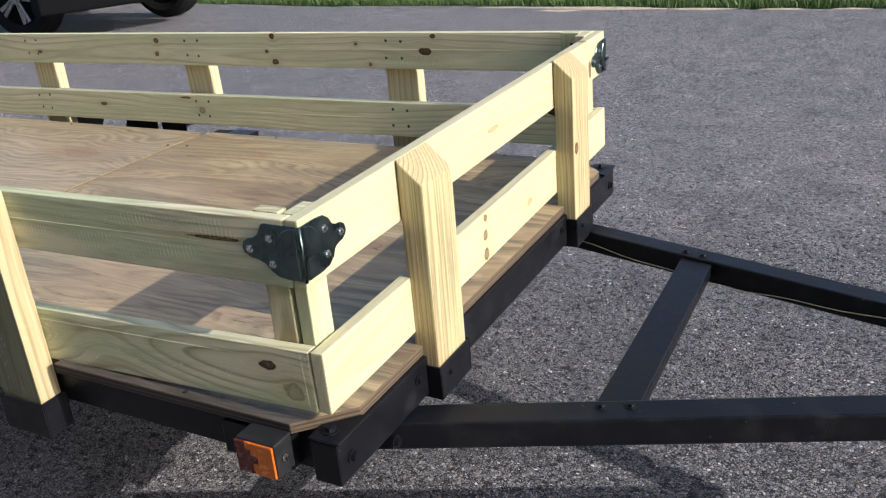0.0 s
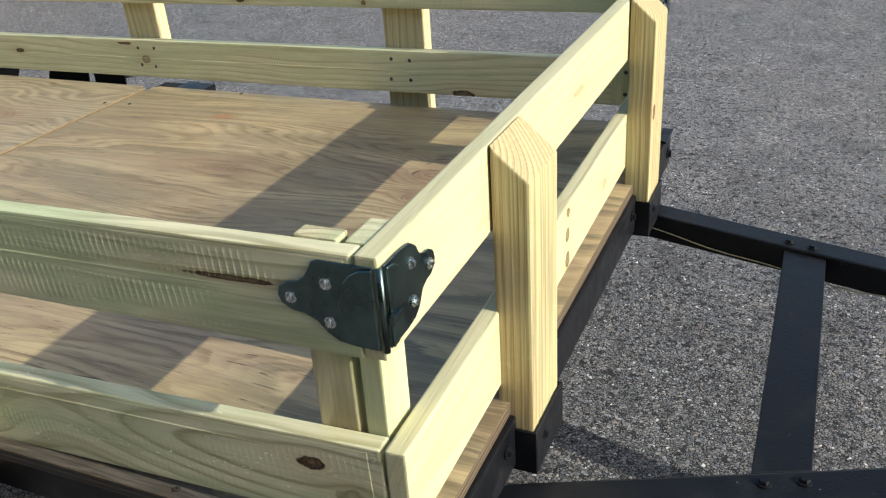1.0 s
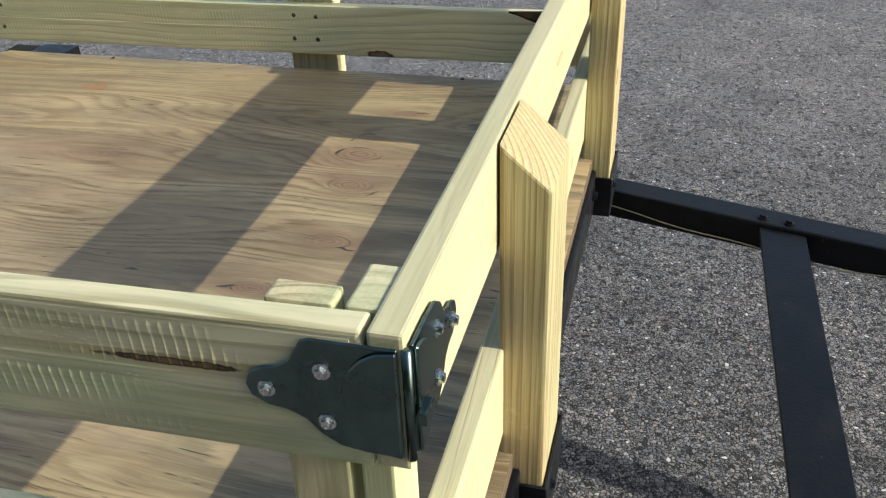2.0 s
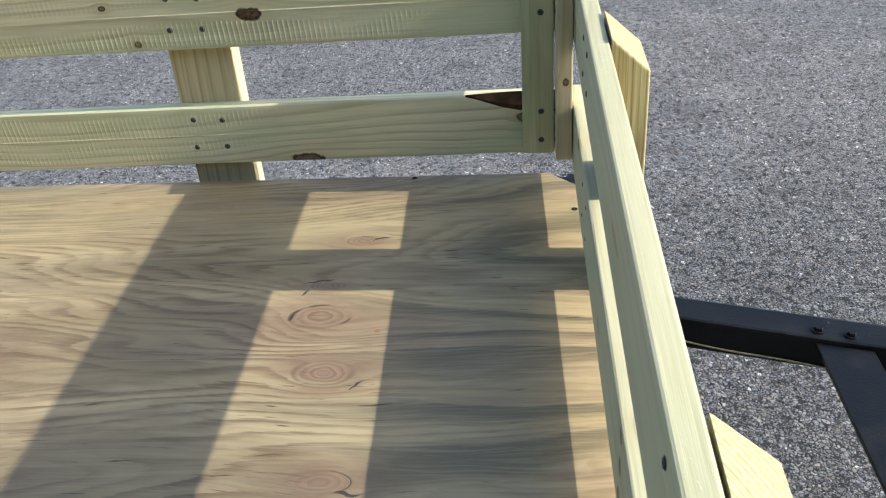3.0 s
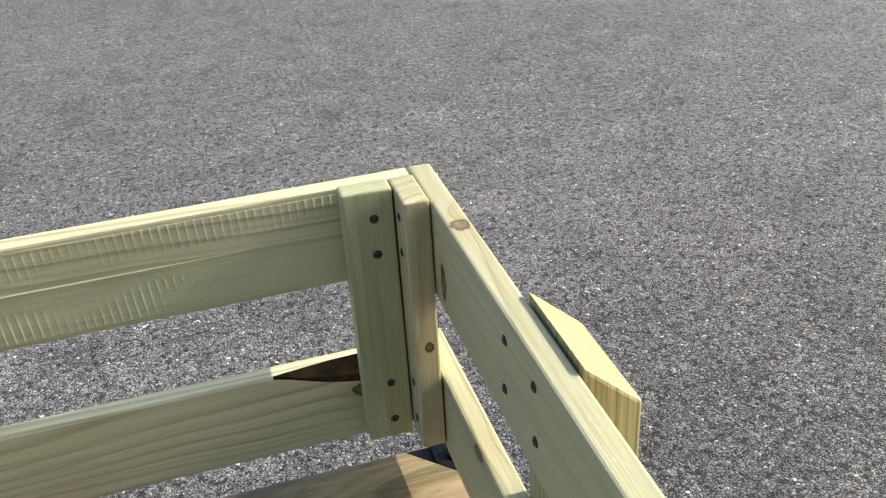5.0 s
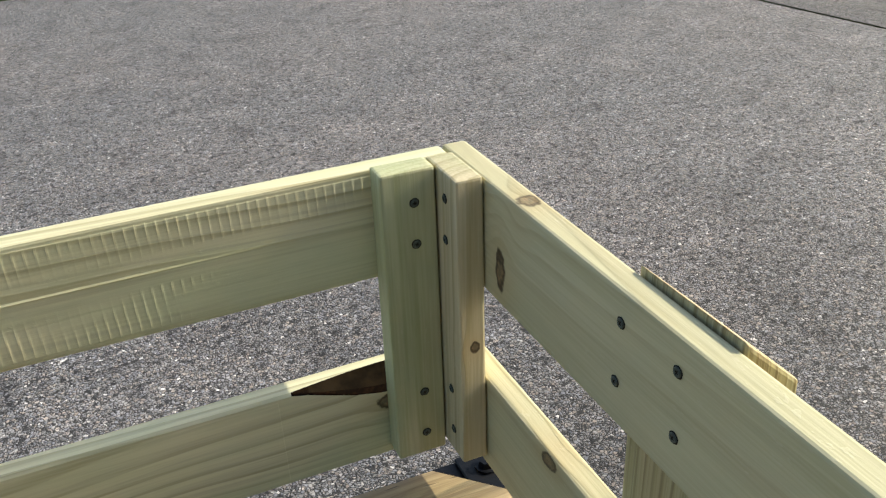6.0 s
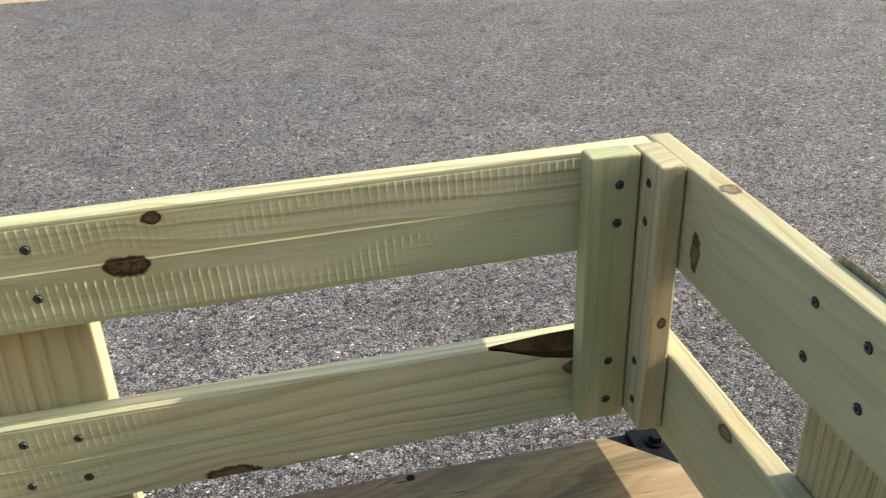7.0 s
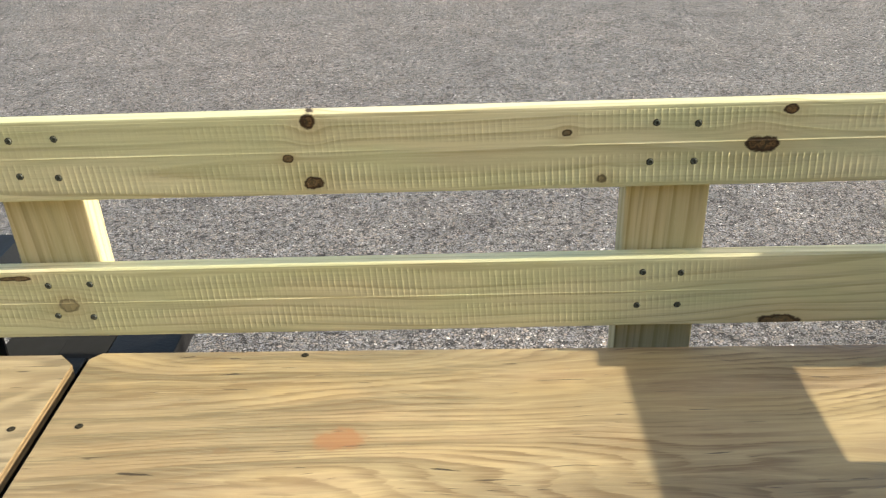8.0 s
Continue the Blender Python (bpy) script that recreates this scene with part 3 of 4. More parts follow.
def chatter(bm, x0, x1, bands, seam, seed, high=0.00036):
    """Planer marks on the face towards -y: fine ridges across the grain in bands, and one raised line along the board. bands: z from, z to, x from, x to, and how deep."""
    r = np.random.default_rng(seed)
    x, z = np.meshgrid(np.arange(x0, x1, 0.00085), np.sort(np.r_[np.linspace(-BOARD / 2 + 0.0025, BOARD / 2 - 0.0025, 34), seam + np.array([-0.0014, -0.0006, 0.0, 0.0006, 0.0014])]), indexing="ij")
    def cloud(a, b, n=9):
        return sum(np.sin(r.normal(0, a) * x + r.normal(0, b) * z + r.uniform(0, 6.28)) for _ in range(n)) / math.sqrt(n / 2)
    def rise(v, edge, soft):
        return np.clip((v - edge) / soft + 0.5, 0, 1)
    ridge = (1 - np.abs(np.sin(math.pi * (x + 0.05 * z + 0.0004 * cloud(6, 15)) / 0.0068))) ** 2
    worn = np.clip(0.72 + 0.38 * cloud(30, 130), 0.1, 1.3) * np.clip(0.95 + 0.3 * cloud(5, 25), 0.3, 1.2)
    edge, over = 0.003 * cloud(12, 0), 0.02 * cloud(20, 90)
    deep = np.zeros_like(x)
    for za, zb, xa, xb, share in bands:
        deep = np.maximum(deep, share * rise(z + edge, za, 0.003) * rise(-z - edge, -zb, 0.003) * rise(x + over, xa, 0.03) * rise(-x - over, -xb, 0.03))
    line = np.abs(z - seam)
    deep = high * ridge * deep * worn + 0.00045 * np.clip(1 - line / 0.0013, 0, 1) * np.clip(0.75 + 0.5 * cloud(9, 0), 0, 1.2) * rise(-x, 0.72, 0.05)
    deep[[0, -1], :] = -0.0006
    deep[:, [0, -1]] = -0.0006
    n, m = x.shape
    v = np.stack([x, -THIN / 2 - 0.0002 - deep, z], 2).reshape(-1, 3)
    a = (np.arange(n - 1)[:, None] * m + np.arange(m - 1)).ravel()
    me = bpy.data.meshes.new("tmp")
    me.from_pydata(v.tolist(), [], np.stack([a, a + m, a + m + 1, a + 1], 1).tolist())
    bm.from_mesh(me)
    bpy.data.meshes.remove(me)


def side_board(name, x0, x1, y0, y1, zc, slope, mat, parent, wane=(), marks=None):
    """zc: height of the middle where the board meets the front panel."""
    m = Matrix.Translation((GATE_IN, (y0 + y1) / 2, zc)) @ pose(0, 0, 0, 0, -math.degrees(math.atan(slope)), 0) @ Matrix.Translation((-GATE_IN, 0, 0))
    bm = waned(x0, x1, wane) if wane else box(x0, x1, -THIN / 2, THIN / 2, -BOARD / 2, BOARD / 2, 0.0022)
    if marks:
        chatter(bm, *marks)
    ob = part(name, bm, mat, parent, "", m)
    if wane:
        ob.data.materials.append(WANE)
        ob.data.materials.append(BARK)
    return ob


def gate_board(name, y0, y1, zc, slope, mat, parent, splay):
    """splay: how far the near end stands further out than the far end."""
    m = Matrix.Translation(((GATE_IN + GATE_OUT) / 2 + splay, NEAR_OUT, zc)) @ pose(0, 0, 0, 0, 0, 90 + math.degrees(math.atan(splay / (y1 - y0)))) @ pose(0, 0, 0, 0, -math.degrees(math.atan(slope)), 0) @ Matrix.Translation((-NEAR_OUT, 0, 0))
    return part(name, box(y0, y1, -THIN / 2, THIN / 2, -BOARD / 2, BOARD / 2, 0.0022), mat, parent, "", m)


def stake(parent, mat, mid, bottom, top, out, cut=0.034, wide=0.088, lean=0.0, outer=None):
    """An upright two-by-four whose top slopes down away from the boards. mid: middle of its inner face; out: the way it stands off, degrees about z."""
    # local x up, local y towards the outside, local z along the board
    bm = prism([(bottom, 0.0), (top, 0.0), (top - cut, STAKE), (bottom, STAKE)], (-wide / 2, wide / 2), "z", 0.0025, None, 2)
    turn = pose(0, 0, 0, 0, 0, out)
    m = Matrix.Translation((mid[0], mid[1], 0)) @ turn @ pose(0, 0, 0, 0, lean, 0) @ Matrix(((0, 0, -1, 0), (0, 1, 0, 0), (1, 0, 0, 0), (0, 0, 0, 1)))
    ob = part("stake", bm, mat, parent, "", m)
    ob.data.materials.append(end_grain)
    for p in ob.data.polygons:
        p.material_index = 1 if p.normal.x > 0.5 else 0
    # an outer face can take its own material, with shade in the colour
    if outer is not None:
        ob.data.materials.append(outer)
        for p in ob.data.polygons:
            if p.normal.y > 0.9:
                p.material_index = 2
    return ob


def cleat(parent, mat, x0, x1, y0, y1, z0, z1):
    m = Matrix.Translation(((x0 + x1) / 2, (y0 + y1) / 2, (z0 + z1) / 2)) @ pose(0, 0, 0, 0, -90, 0)
    h, a, b = (z1 - z0) / 2, (x1 - x0) / 2, (y1 - y0) / 2
    return part("cleat", box(-h, h, -b, b, -a, a, 0.002), mat, parent, "", m)


GREEN = 0.65
far_top = lumber("pine_far_top", [(-1.027, 0.0, 0.0155, 0.0092, 1.0), (-1.004, 0.036, 0.008, 0.005, 1.0), (-1.48, 0.036, 0.008, 0.008, 1.0), (-1.481, -0.030, 0.010, 0.007, 0.95),
                                    (-1.893, 0.024, 0.009, 0.007, 0.9), (-1.90, -0.012, 0.008, 0.006, 0.8), (-2.39, -0.01, 0.010, 0.004, 0.9), (-1.186, -0.034, 0.006, 0.005, 0.6), (-1.505, -0.003, 0.005, 0.004, 0.9), (-1.222, 0.017, 0.005, 0.004, 0.85)],
                 early=(0.78, 0.73, 0.475), late=(0.50, 0.445, 0.245), tint=(0.59, 0.635, 0.365), stain=(0.45, 0.49, 0.265), green=GREEN, heart=(0.03, 0.012), ring=0.012)
far_low = lumber("pine_far_low", [(-0.982, -0.040, 0.024, 0.008, 0.9), (-1.769, -0.002, 0.011, 0.008, 0.45), (-1.823, 0.034, 0.018, 0.003, 0.9), (-2.163, 0.005, 0.012, 0.005, 0.9), (-0.676, 0.010, 0.008, 0.007, 0.7)],
                 early=(0.78, 0.73, 0.475), late=(0.50, 0.445, 0.245), tint=(0.59, 0.635, 0.365), stain=(0.45, 0.49, 0.265), green=GREEN, heart=(0.05, -0.05), ring=0.010)
gate_top = lumber("pine_gate_top", [(1.778, -0.017, 0.007, 0.016, 0.8), (1.757, 0.044, 0.0085, 0.010, 0.6, 0.0, 0.0075), (1.291, -0.004, 0.020, 0.004, 0.25)], early=(0.54, 0.495, 0.30), late=(0.42, 0.365, 0.20), green=0.5, tint=(0.49, 0.48, 0.275), stain=(0.42, 0.405, 0.23), streaks=0.10, fibres=0.08, sway_by=0.075, bold=0.6, heart=(0.02, 0.02), ring=0.015)
gate_low = lumber("pine_gate_low", [(1.232, 0.034, 0.006, 0.006, 0.7), (1.229, 0.004, 0.007, 0.008, 0.7), (1.228, -0.03, 0.008, 0.010, 0.7), (1.422, -0.01, 0.010, 0.006, 0.25), (1.709, 0.036, 0.010, 0.006, 0.7)], early=(0.54, 0.495, 0.30), late=(0.42, 0.365, 0.20), green=0.5, tint=(0.49, 0.48, 0.275), stain=(0.42, 0.405, 0.23), streaks=0.10, fibres=0.08, sway_by=0.075, bold=0.6, heart=(0.06, 0.0), ring=0.010)
near_top = lumber("pine_near_top", [(-0.722, 0.011, 0.042, 0.0026, 0.9)], early=(0.72, 0.67, 0.43), late=(0.38, 0.345, 0.175), green=0.9, tint=(0.49, 0.545, 0.30), stain=(0.31, 0.36, 0.19), streaks=0.4, heart=(-0.03, 0.03), ring=0.012, flecks=0.3)
near_low = lumber("pine_near_low", [(-0.673, 0.016, 0.013, 0.007, 1.0), (-0.637, -0.018, 0.016, 0.012, 0.3), ], early=(0.72, 0.67, 0.43), late=(0.38, 0.345, 0.175), green=0.9, tint=(0.49, 0.545, 0.30), stain=(0.31, 0.36, 0.19), streaks=0.4, swirls=((-0.97, -0.006, 0.085, 0.026, 0.030),), heart=(-0.022, -0.006), ring=0.010, flecks=0.75)
post_wood = lumber("pine_stake", [], early=(0.50, 0.405, 0.215), late=(0.28, 0.185, 0.072), streaks=0.62, stain=(0.33, 0.255, 0.10), green=0.5, ring=0.0075, heart=(0.045, 0.060), thin=330.0, sway_by=0.012, fibres=0.3)
post_knot = lumber("pine_stake_knotty", [(0.595, -0.03, 0.012, 0.009, 0.9)], early=(0.50, 0.405, 0.215), late=(0.28, 0.185, 0.072), streaks=0.62, stain=(0.33, 0.255, 0.10), green=0.5, ring=0.007, heart=(0.045, 0.055), thin=330.0, sway_by=0.012, fibres=0.3)
post_pale = lumber("pine_stake_pale", [], early=(0.66, 0.57, 0.34), late=(0.43, 0.33, 0.14), streaks=0.35, stain=(0.45, 0.42, 0.21), tint=(0.52, 0.50, 0.28), green=0.5, ring=0.012, heart=(0.045, 0.060), thin=200.0, sway_by=0.03)
post_plain = lumber("pine_stake_plain", [], early=(0.50, 0.415, 0.225), late=(0.38, 0.29, 0.135), streaks=0.25, stain=(0.40, 0.35, 0.17), green=0.4, ring=0.010, heart=(0.045, 0.060), thin=220.0, sway_by=0.03)
# near stakes' outer faces: green streaks, with their shade painted in
post_green_shade = lumber("pine_stake_green_shade", [], early=(0.13, 0.14, 0.07), late=(0.07, 0.068, 0.03), streaks=0.5, fibres=0.3, stain=(0.05, 0.065, 0.030), tint=(0.085, 0.10, 0.05), green=0.95, ring=0.014, heart=(0.03, 0.02), thin=160.0, sway_by=0.05, flecks=0.5)
end_grain = lumber("pine_end_grain", [], early=(0.46, 0.35, 0.175), late=(0.20, 0.115, 0.04), streaks=0.25, green=0.2, stain=(0.33, 0.24, 0.10), heart=(0.045, 0.060), ring=0.006, thin=330.0, sway_by=0.012)
cleat_wood = lumber("pine_cleat", [], early=(0.62, 0.59, 0.365), late=(0.43, 0.42, 0.225), tint=(0.44, 0.485, 0.26), stain=(0.29, 0.33, 0.17), green=0.8, ring=0.012, heart=(0.05, 0.01))
cleat_tan = lumber("pine_cleat_tan", [(-0.015, -0.002, 0.005, 0.004, 0.8)], early=(0.60, 0.52, 0.33), late=(0.45, 0.37, 0.20), green=0.45, ring=0.012, heart=(0.05, 0.01))

cleat_red = lumber("pine_cleat_red", [(-0.078, -0.006, 0.022, 0.012, 0.8)], early=(0.60, 0.53, 0.32), late=(0.34, 0.29, 0.14), green=0.8, stain=(0.22, 0.23, 0.12), streaks=0.7, ring=0.012, heart=(0.05, 0.01))

front = thing("front_rack_panel", "pale treated pine rack panel bolted upright across the trailer's front", "rack panel")
top_board = gate_board("top_board", NEAR_OUT, FAR_OUT, 0.7145, 0.006, gate_top, front, 0.002)
low_board = gate_board("bottom_board", NEAR_OUT, FAR_OUT, 0.539, 0.012, gate_low, front, 0.009)
for yc, zt, mat, off in ((1.0195, 0.7605, post_wood, 0.0035), (1.607, 0.7680, post_knot, 0.0025)):
    stake(front, mat, (GATE_OUT + off, yc), 0.40, zt, -90)
    for sx in (-0.026, 0.026):
        for sz in (0.0245, -0.0155):
            fix(SCREW, top_board, (yc + 0.004 + sx + 0.002 * math.sin(90 * sx + 40 * sz + yc), THIN / 2, sz + 0.001 * math.cos(300 * sx)), "+y", 40 * yc)
            fix(SCREW, low_board, (yc + sx, THIN / 2, sz), "+y", 70 * yc).scale = (0.7, 0.7, 0.7)
front_cleat = cleat(front, cleat_tan, GATE_IN - 0.0220, GATE_IN - 0.001, FAR_IN - 0.054, FAR_IN - 0.0015, 0.520, 0.767)
for sz, sy in ((0.104, -0.008), (0.071, -0.007), (-0.061, -0.008), (-0.100, -0.010)):
    fix(SCREW, front_cleat, (sz, sy, 0.0105), "+z", 700 * sz)
cleat(front, cleat_wood, GATE_IN - 0.0165, GATE_IN + 0.0035, NEAR_IN + 0.0015, NEAR_IN + 0.044, 0.50, 0.757)


def side_rack(name, label, y_in, y_out, mats, zc, slope, posts, face, x_end, zpocket, wane=(), dip=None, joint=None, marks=(None, None), past=(-0.002, -0.002), wood=None, outer=None):
    rack = thing(name, label, "rack panel", None, "side racks of the trailer")
    lo, hi = min(y_in, y_out), max(y_in, y_out)
    top = side_board("top_board", x_end, GATE_IN + past[0], lo, hi, zc[0], slope, mats[0], rack, (), marks[0])
    low = side_board("bottom_board", joint or x_end, GATE_IN + past[1], lo, hi, zc[1], slope if dip is None else dip, mats[1], rack, wane, marks[1])
    if joint:
        side_board("bottom_board", x_end, joint - 0.002, lo, hi, DECK + 0.005 + BOARD / 2, 0.0, mats[1], rack)
    inner = -THIN / 2 if face == "-y" else THIN / 2
    for xc, lean, foot in posts:
        out = 1 if y_out > y_in else -1
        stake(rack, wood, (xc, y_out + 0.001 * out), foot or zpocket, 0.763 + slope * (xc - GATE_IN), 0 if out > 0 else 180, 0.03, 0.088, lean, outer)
        for b in (top, low):
            for sx in (-0.025, 0.020):
                for sz in (0.0240, -0.0160):
                    j = math.sin(37 * xc + 90 * sx + 55 * sz) * 0.003
                    fix(SCREW, b, (xc + sx + j, inner, sz + 0.5 * j), face, 500 * j * 90)
    return rack


far_rack = side_rack("side_rack_panel", "greenish treated pine side rack with two long boards and stakes", FAR_IN, FAR_OUT, (far_top, far_low), (0.721, 0.5505), 0.0095,
                                   ((-1.112, 0.0, 0), (-1.762, -1.5, 0.505), (-2.42, 0.6, 0)), "-y", -3.02, 0.40, ((-0.752, 0.0023, 0.0023), (-0.738, 0.0060, 0.004), (-0.722, 0.0120, 0.006), (-0.702, 0.0190, 0.008), (-0.680, 0.0240, 0.009), (-0.650, 0.027, 0.009), (-0.609, 0.027, 0.009)),
                                   marks=((-2.0, -0.616, ((0.017, 0.0395, -1.46, -0.66, 0.6), (-0.039, -0.008, -2.1, -0.80, 1.0), (0.0, 0.034, -2.1, -1.42, 0.8)), 0.0035, 3),
                                          (-2.0, -0.762, ((0.012, 0.037, -2.1, -0.95, 0.8), (-0.034, -0.004, -2.1, -1.02, 0.9), (0.0, 0.030, -2.1, -1.15, 0.8)), 0.001, 5)), wood=post_pale)
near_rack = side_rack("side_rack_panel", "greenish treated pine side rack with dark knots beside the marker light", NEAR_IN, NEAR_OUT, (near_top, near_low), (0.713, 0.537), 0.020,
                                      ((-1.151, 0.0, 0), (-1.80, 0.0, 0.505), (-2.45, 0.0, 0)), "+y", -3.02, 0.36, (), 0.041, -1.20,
                                      marks=((-1.6, -0.616, ((0.010, 0.036, -1.7, -0.66, 0.8), (-0.036, -0.004, -1.7, -0.72, 0.8)), 0.004, 7), (-1.19, -0.616, ((-0.038, 0.006, -1.05, -0.62, 0.38), (0.0, 0.03, -0.85, -0.62, 0.38)), 0.026, 9)), past=(-0.0003, 0.0065), wood=post_plain, outer=post_green_shade)
side_cleat = cleat(far_rack, cleat_wood, -0.6760, -0.6345, FAR_IN - 0.0225, FAR_IN - 0.001, 0.515, 0.7675)
for sz in (0.1015, 0.0685, -0.0645, -0.1055):
    fix(SCREW, side_cleat, (sz, -0.01075, -0.004), "-y", 900 * sz)
cleat(near_rack, cleat_red, -0.672, -0.6340, NEAR_IN + 0.001, NEAR_IN + 0.0195, 0.505, 0.757)


# ---- corner brackets ----
def front_outline(sign):
    half = [(0.004, 0.035), (0.030, 0.035), (0.046, 0.033), (0.056, 0.026), (0.062, 0.016), (0.070, 0.0125), (0.079, 0.0115), (0.086, 0.007)]
    return [(sign * a, b) for a, b in half + [(0.0885, 0.0)] + [(a, -b) for a, b in half[::-1]]][::sign]


def plate_outline(sign):
    upper = [(0.004, 0.035), (0.050, 0.035), (0.055, 0.033), (0.058, 0.027), (0.063, 0.019), (0.070, 0.0145), (0.079, 0.0125), (0.086, 0.008)]
    lower = [(0.086, -0.007), (0.077, -0.012), (0.066, -0.0135), (0.056, -0.018), (0.048, -0.027), (0.038, -0.033), (0.024, -0.035), (0.004, -0.035)]
    return [(sign * a, b) for a, b in upper + [(0.0885, 0.0)] + lower][::sign]


def shell_outline(sign, wide):
    pts = [(0.004, 0.034)] + [(0.006 + wide * math.sin(math.pi * k / 10), 0.034 * math.cos(math.pi * k / 10)) for k in range(1, 10)] + [(0.004, -0.034)]
    return [(sign * a, b) for a, b in pts][::sign]


def corner_bracket(y, out, off, z):
    """Two folded plates round a corner pin, screwed over a side's top board and the front panel's."""
    ob = thing("corner_bracket", "dark shiny zinc corner bracket screwed over the rack's corner", "bracket", Matrix.Translation((GATE_OUT + off, y, z)), "corner brackets of the rack")
    side = part("side_plate", prism(plate_outline(-1), tuple(sorted((0.0005 * out, 0.0025 * out))), "y", 0.0006), ZINC, ob)
    part("cover", prism(shell_outline(-1, 0.029), tuple(sorted((0.0025 * out, 0.0048 * out))), "y", 0.0009), ZINC, side)
    front_plate = part("front_plate", prism(front_outline(-out), (0.0005, 0.0025), "x", 0.0006), ZINC, ob)
    part("cover", prism(shell_outline(-out, 0.026), (0.0025, 0.0050), "x", 0.0009), ZINC, front_plate)
    part("pin", rod(0.0026, (0.0002, 0.0002 * out, -0.036), (0.0002, 0.0002 * out, 0.0345), 20), ZINC, ob, "", None, True)
    part("tongue", box(0.004, 0.009, min(-0.014 * out, 0.001 * out), max(-0.014 * out, 0.001 * out), -0.012, -0.004, 0.001), ZINC, ob)
    for a, b in ((-0.044, 0.0165), (-0.044, -0.0165), (-0.076, 0.0)):
        fix(PAN, side, (a, 0.0025 * out, b), "-y" if out < 0 else "+y", 100 * a)
        fix(PAN, front_plate, (0.0025, a * out, b), "+x", 160 * b)
    return ob


corner_bracket(NEAR_OUT, -1, 0.003, 0.7160)
corner_bracket(FAR_OUT, 1, 0.0005, 0.7145)


# ---- the trailer ----
def chamfered(x0, x1, y0, y1, c_front, c_back, notch):
    a, b, deep = notch[0] - 0.047, notch[0] + 0.066, notch[1]
    return [(x0 + c_back, y0), (a, y0), (a, deep), (b, deep), (b, y0), (x1 - c_front, y0), (x1, y0 + c_front), (x1, y1 - c_front), (x1 - c_front, y1), (x0 + c_back, y1), (x0, y1 - c_back), (x0, y0 + c_back)]


def deck_sheet(x0, x1, mat, top, label, screws, c_front, c_back, edge, stake_x):
    ob = thing("plywood_deck", label, "plywood", None, "plywood deck halves")
    bm = prism(chamfered(x0, x1, 0.739, 1.849, c_front, c_back, (stake_x, NEAR_OUT + 0.001)), (top - 0.0155, top), "z", 0.0008)
    me_ob = part("sheet", bm, mat, ob)
    me_ob.data.materials.append(edge)
    me_ob.data.materials.append(EDGE_GRIME_SHADE)
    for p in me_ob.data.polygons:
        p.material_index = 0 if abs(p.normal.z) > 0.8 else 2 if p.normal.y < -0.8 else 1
    for x, y in screws:
        fix(NAIL, me_ob, (x, y, top), "+z", 300 * x)
    return ob


ply_front = plywood("deck_veneer_front", [(-0.875, 1.677, 0.024, 0.011, 0.9), (-0.904, 1.519, 0.034, 0.021, 0.9), (-0.882, 1.424, 0.032, 0.019, 0.9), (-0.886, 1.849, 0.045, 0.014, 0.7),
                                        (-0.905, 1.579, 0.020, 0.009, 0.8), (-0.900, 1.098, 0.038, 0.028, 0.9), (-0.904, 1.164, 0.026, 0.013, 0.7), (-0.859, 1.277, 0.030, 0.014, 0.6),
                                        (-1.30, 1.45, 0.05, 0.02, 0.3)], 0.0,
                    [(-1.453, 1.697, 0.030, 0.017, (0.36, 0.165, 0.07)), (-1.566, 1.682, 0.008, 0.006, (0.24, 0.16, 0.08)), (-0.836, 1.492, 0.004, 0.004, (0.30, 0.12, 0.03))],
                    splits=((-0.916, 1.588, 0.020, 0.0018, 12), (-0.936, 1.162, 0.012, 0.0022, 18), (-0.832, 1.264, 0.013, 0.0020, -8), (-0.855, 1.683, 0.014, 0.0014, 20), (-0.846, 1.405, 0.010, 0.0014, 35), (-0.93, 1.566, 0.008, 0.0014, 60), (-1.06, 1.172, 0.010, 0.0016, 0)), dirt=((-1.04, 1.24, 0.20, 0.13), (-1.14, 1.48, 0.17, 0.09), (-1.10, 1.62, 0.20, 0.03)))
ply_rear = plywood("deck_veneer_rear", [(-2.0, 1.6, 0.06, 0.03, 0.6), (-2.3, 1.2, 0.08, 0.03, 0.7)], 5.3, (), -0.86, 1.0, 1.0, 0.2, flame=1.0)
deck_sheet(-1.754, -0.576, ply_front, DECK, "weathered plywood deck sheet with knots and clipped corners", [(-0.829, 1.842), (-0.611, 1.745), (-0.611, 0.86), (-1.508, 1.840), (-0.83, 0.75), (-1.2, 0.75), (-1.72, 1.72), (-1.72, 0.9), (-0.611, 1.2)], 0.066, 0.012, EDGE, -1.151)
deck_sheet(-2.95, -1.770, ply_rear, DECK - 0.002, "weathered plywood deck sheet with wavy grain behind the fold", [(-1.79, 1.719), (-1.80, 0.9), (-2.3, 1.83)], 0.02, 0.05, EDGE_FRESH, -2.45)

trailer = thing("utility_trailer", "black painted steel folding utility trailer standing on asphalt", "trailer")


def channel(x0, x1, y0, y1, z0, z1, open_to, t=0.004):
    """A rolled channel along its longer side: web and two flanges in one bent profile, open towards one side."""
    along_x = open_to in "-y+y"
    lo, hi = (y0, y1) if along_x else (x0, x1)
    pts = [(lo, z0), (hi, z0), (hi, z0 + t), (lo + t, z0 + t), (lo + t, z1 - t), (hi, z1 - t), (hi, z1), (lo, z1)]
    if open_to[0] == "-":
        pts = [(lo + hi - a, h) for a, h in pts][::-1]
    return prism(pts, (x0, x1) if along_x else (y0, y1), "x" if along_x else "y", 0.0009)


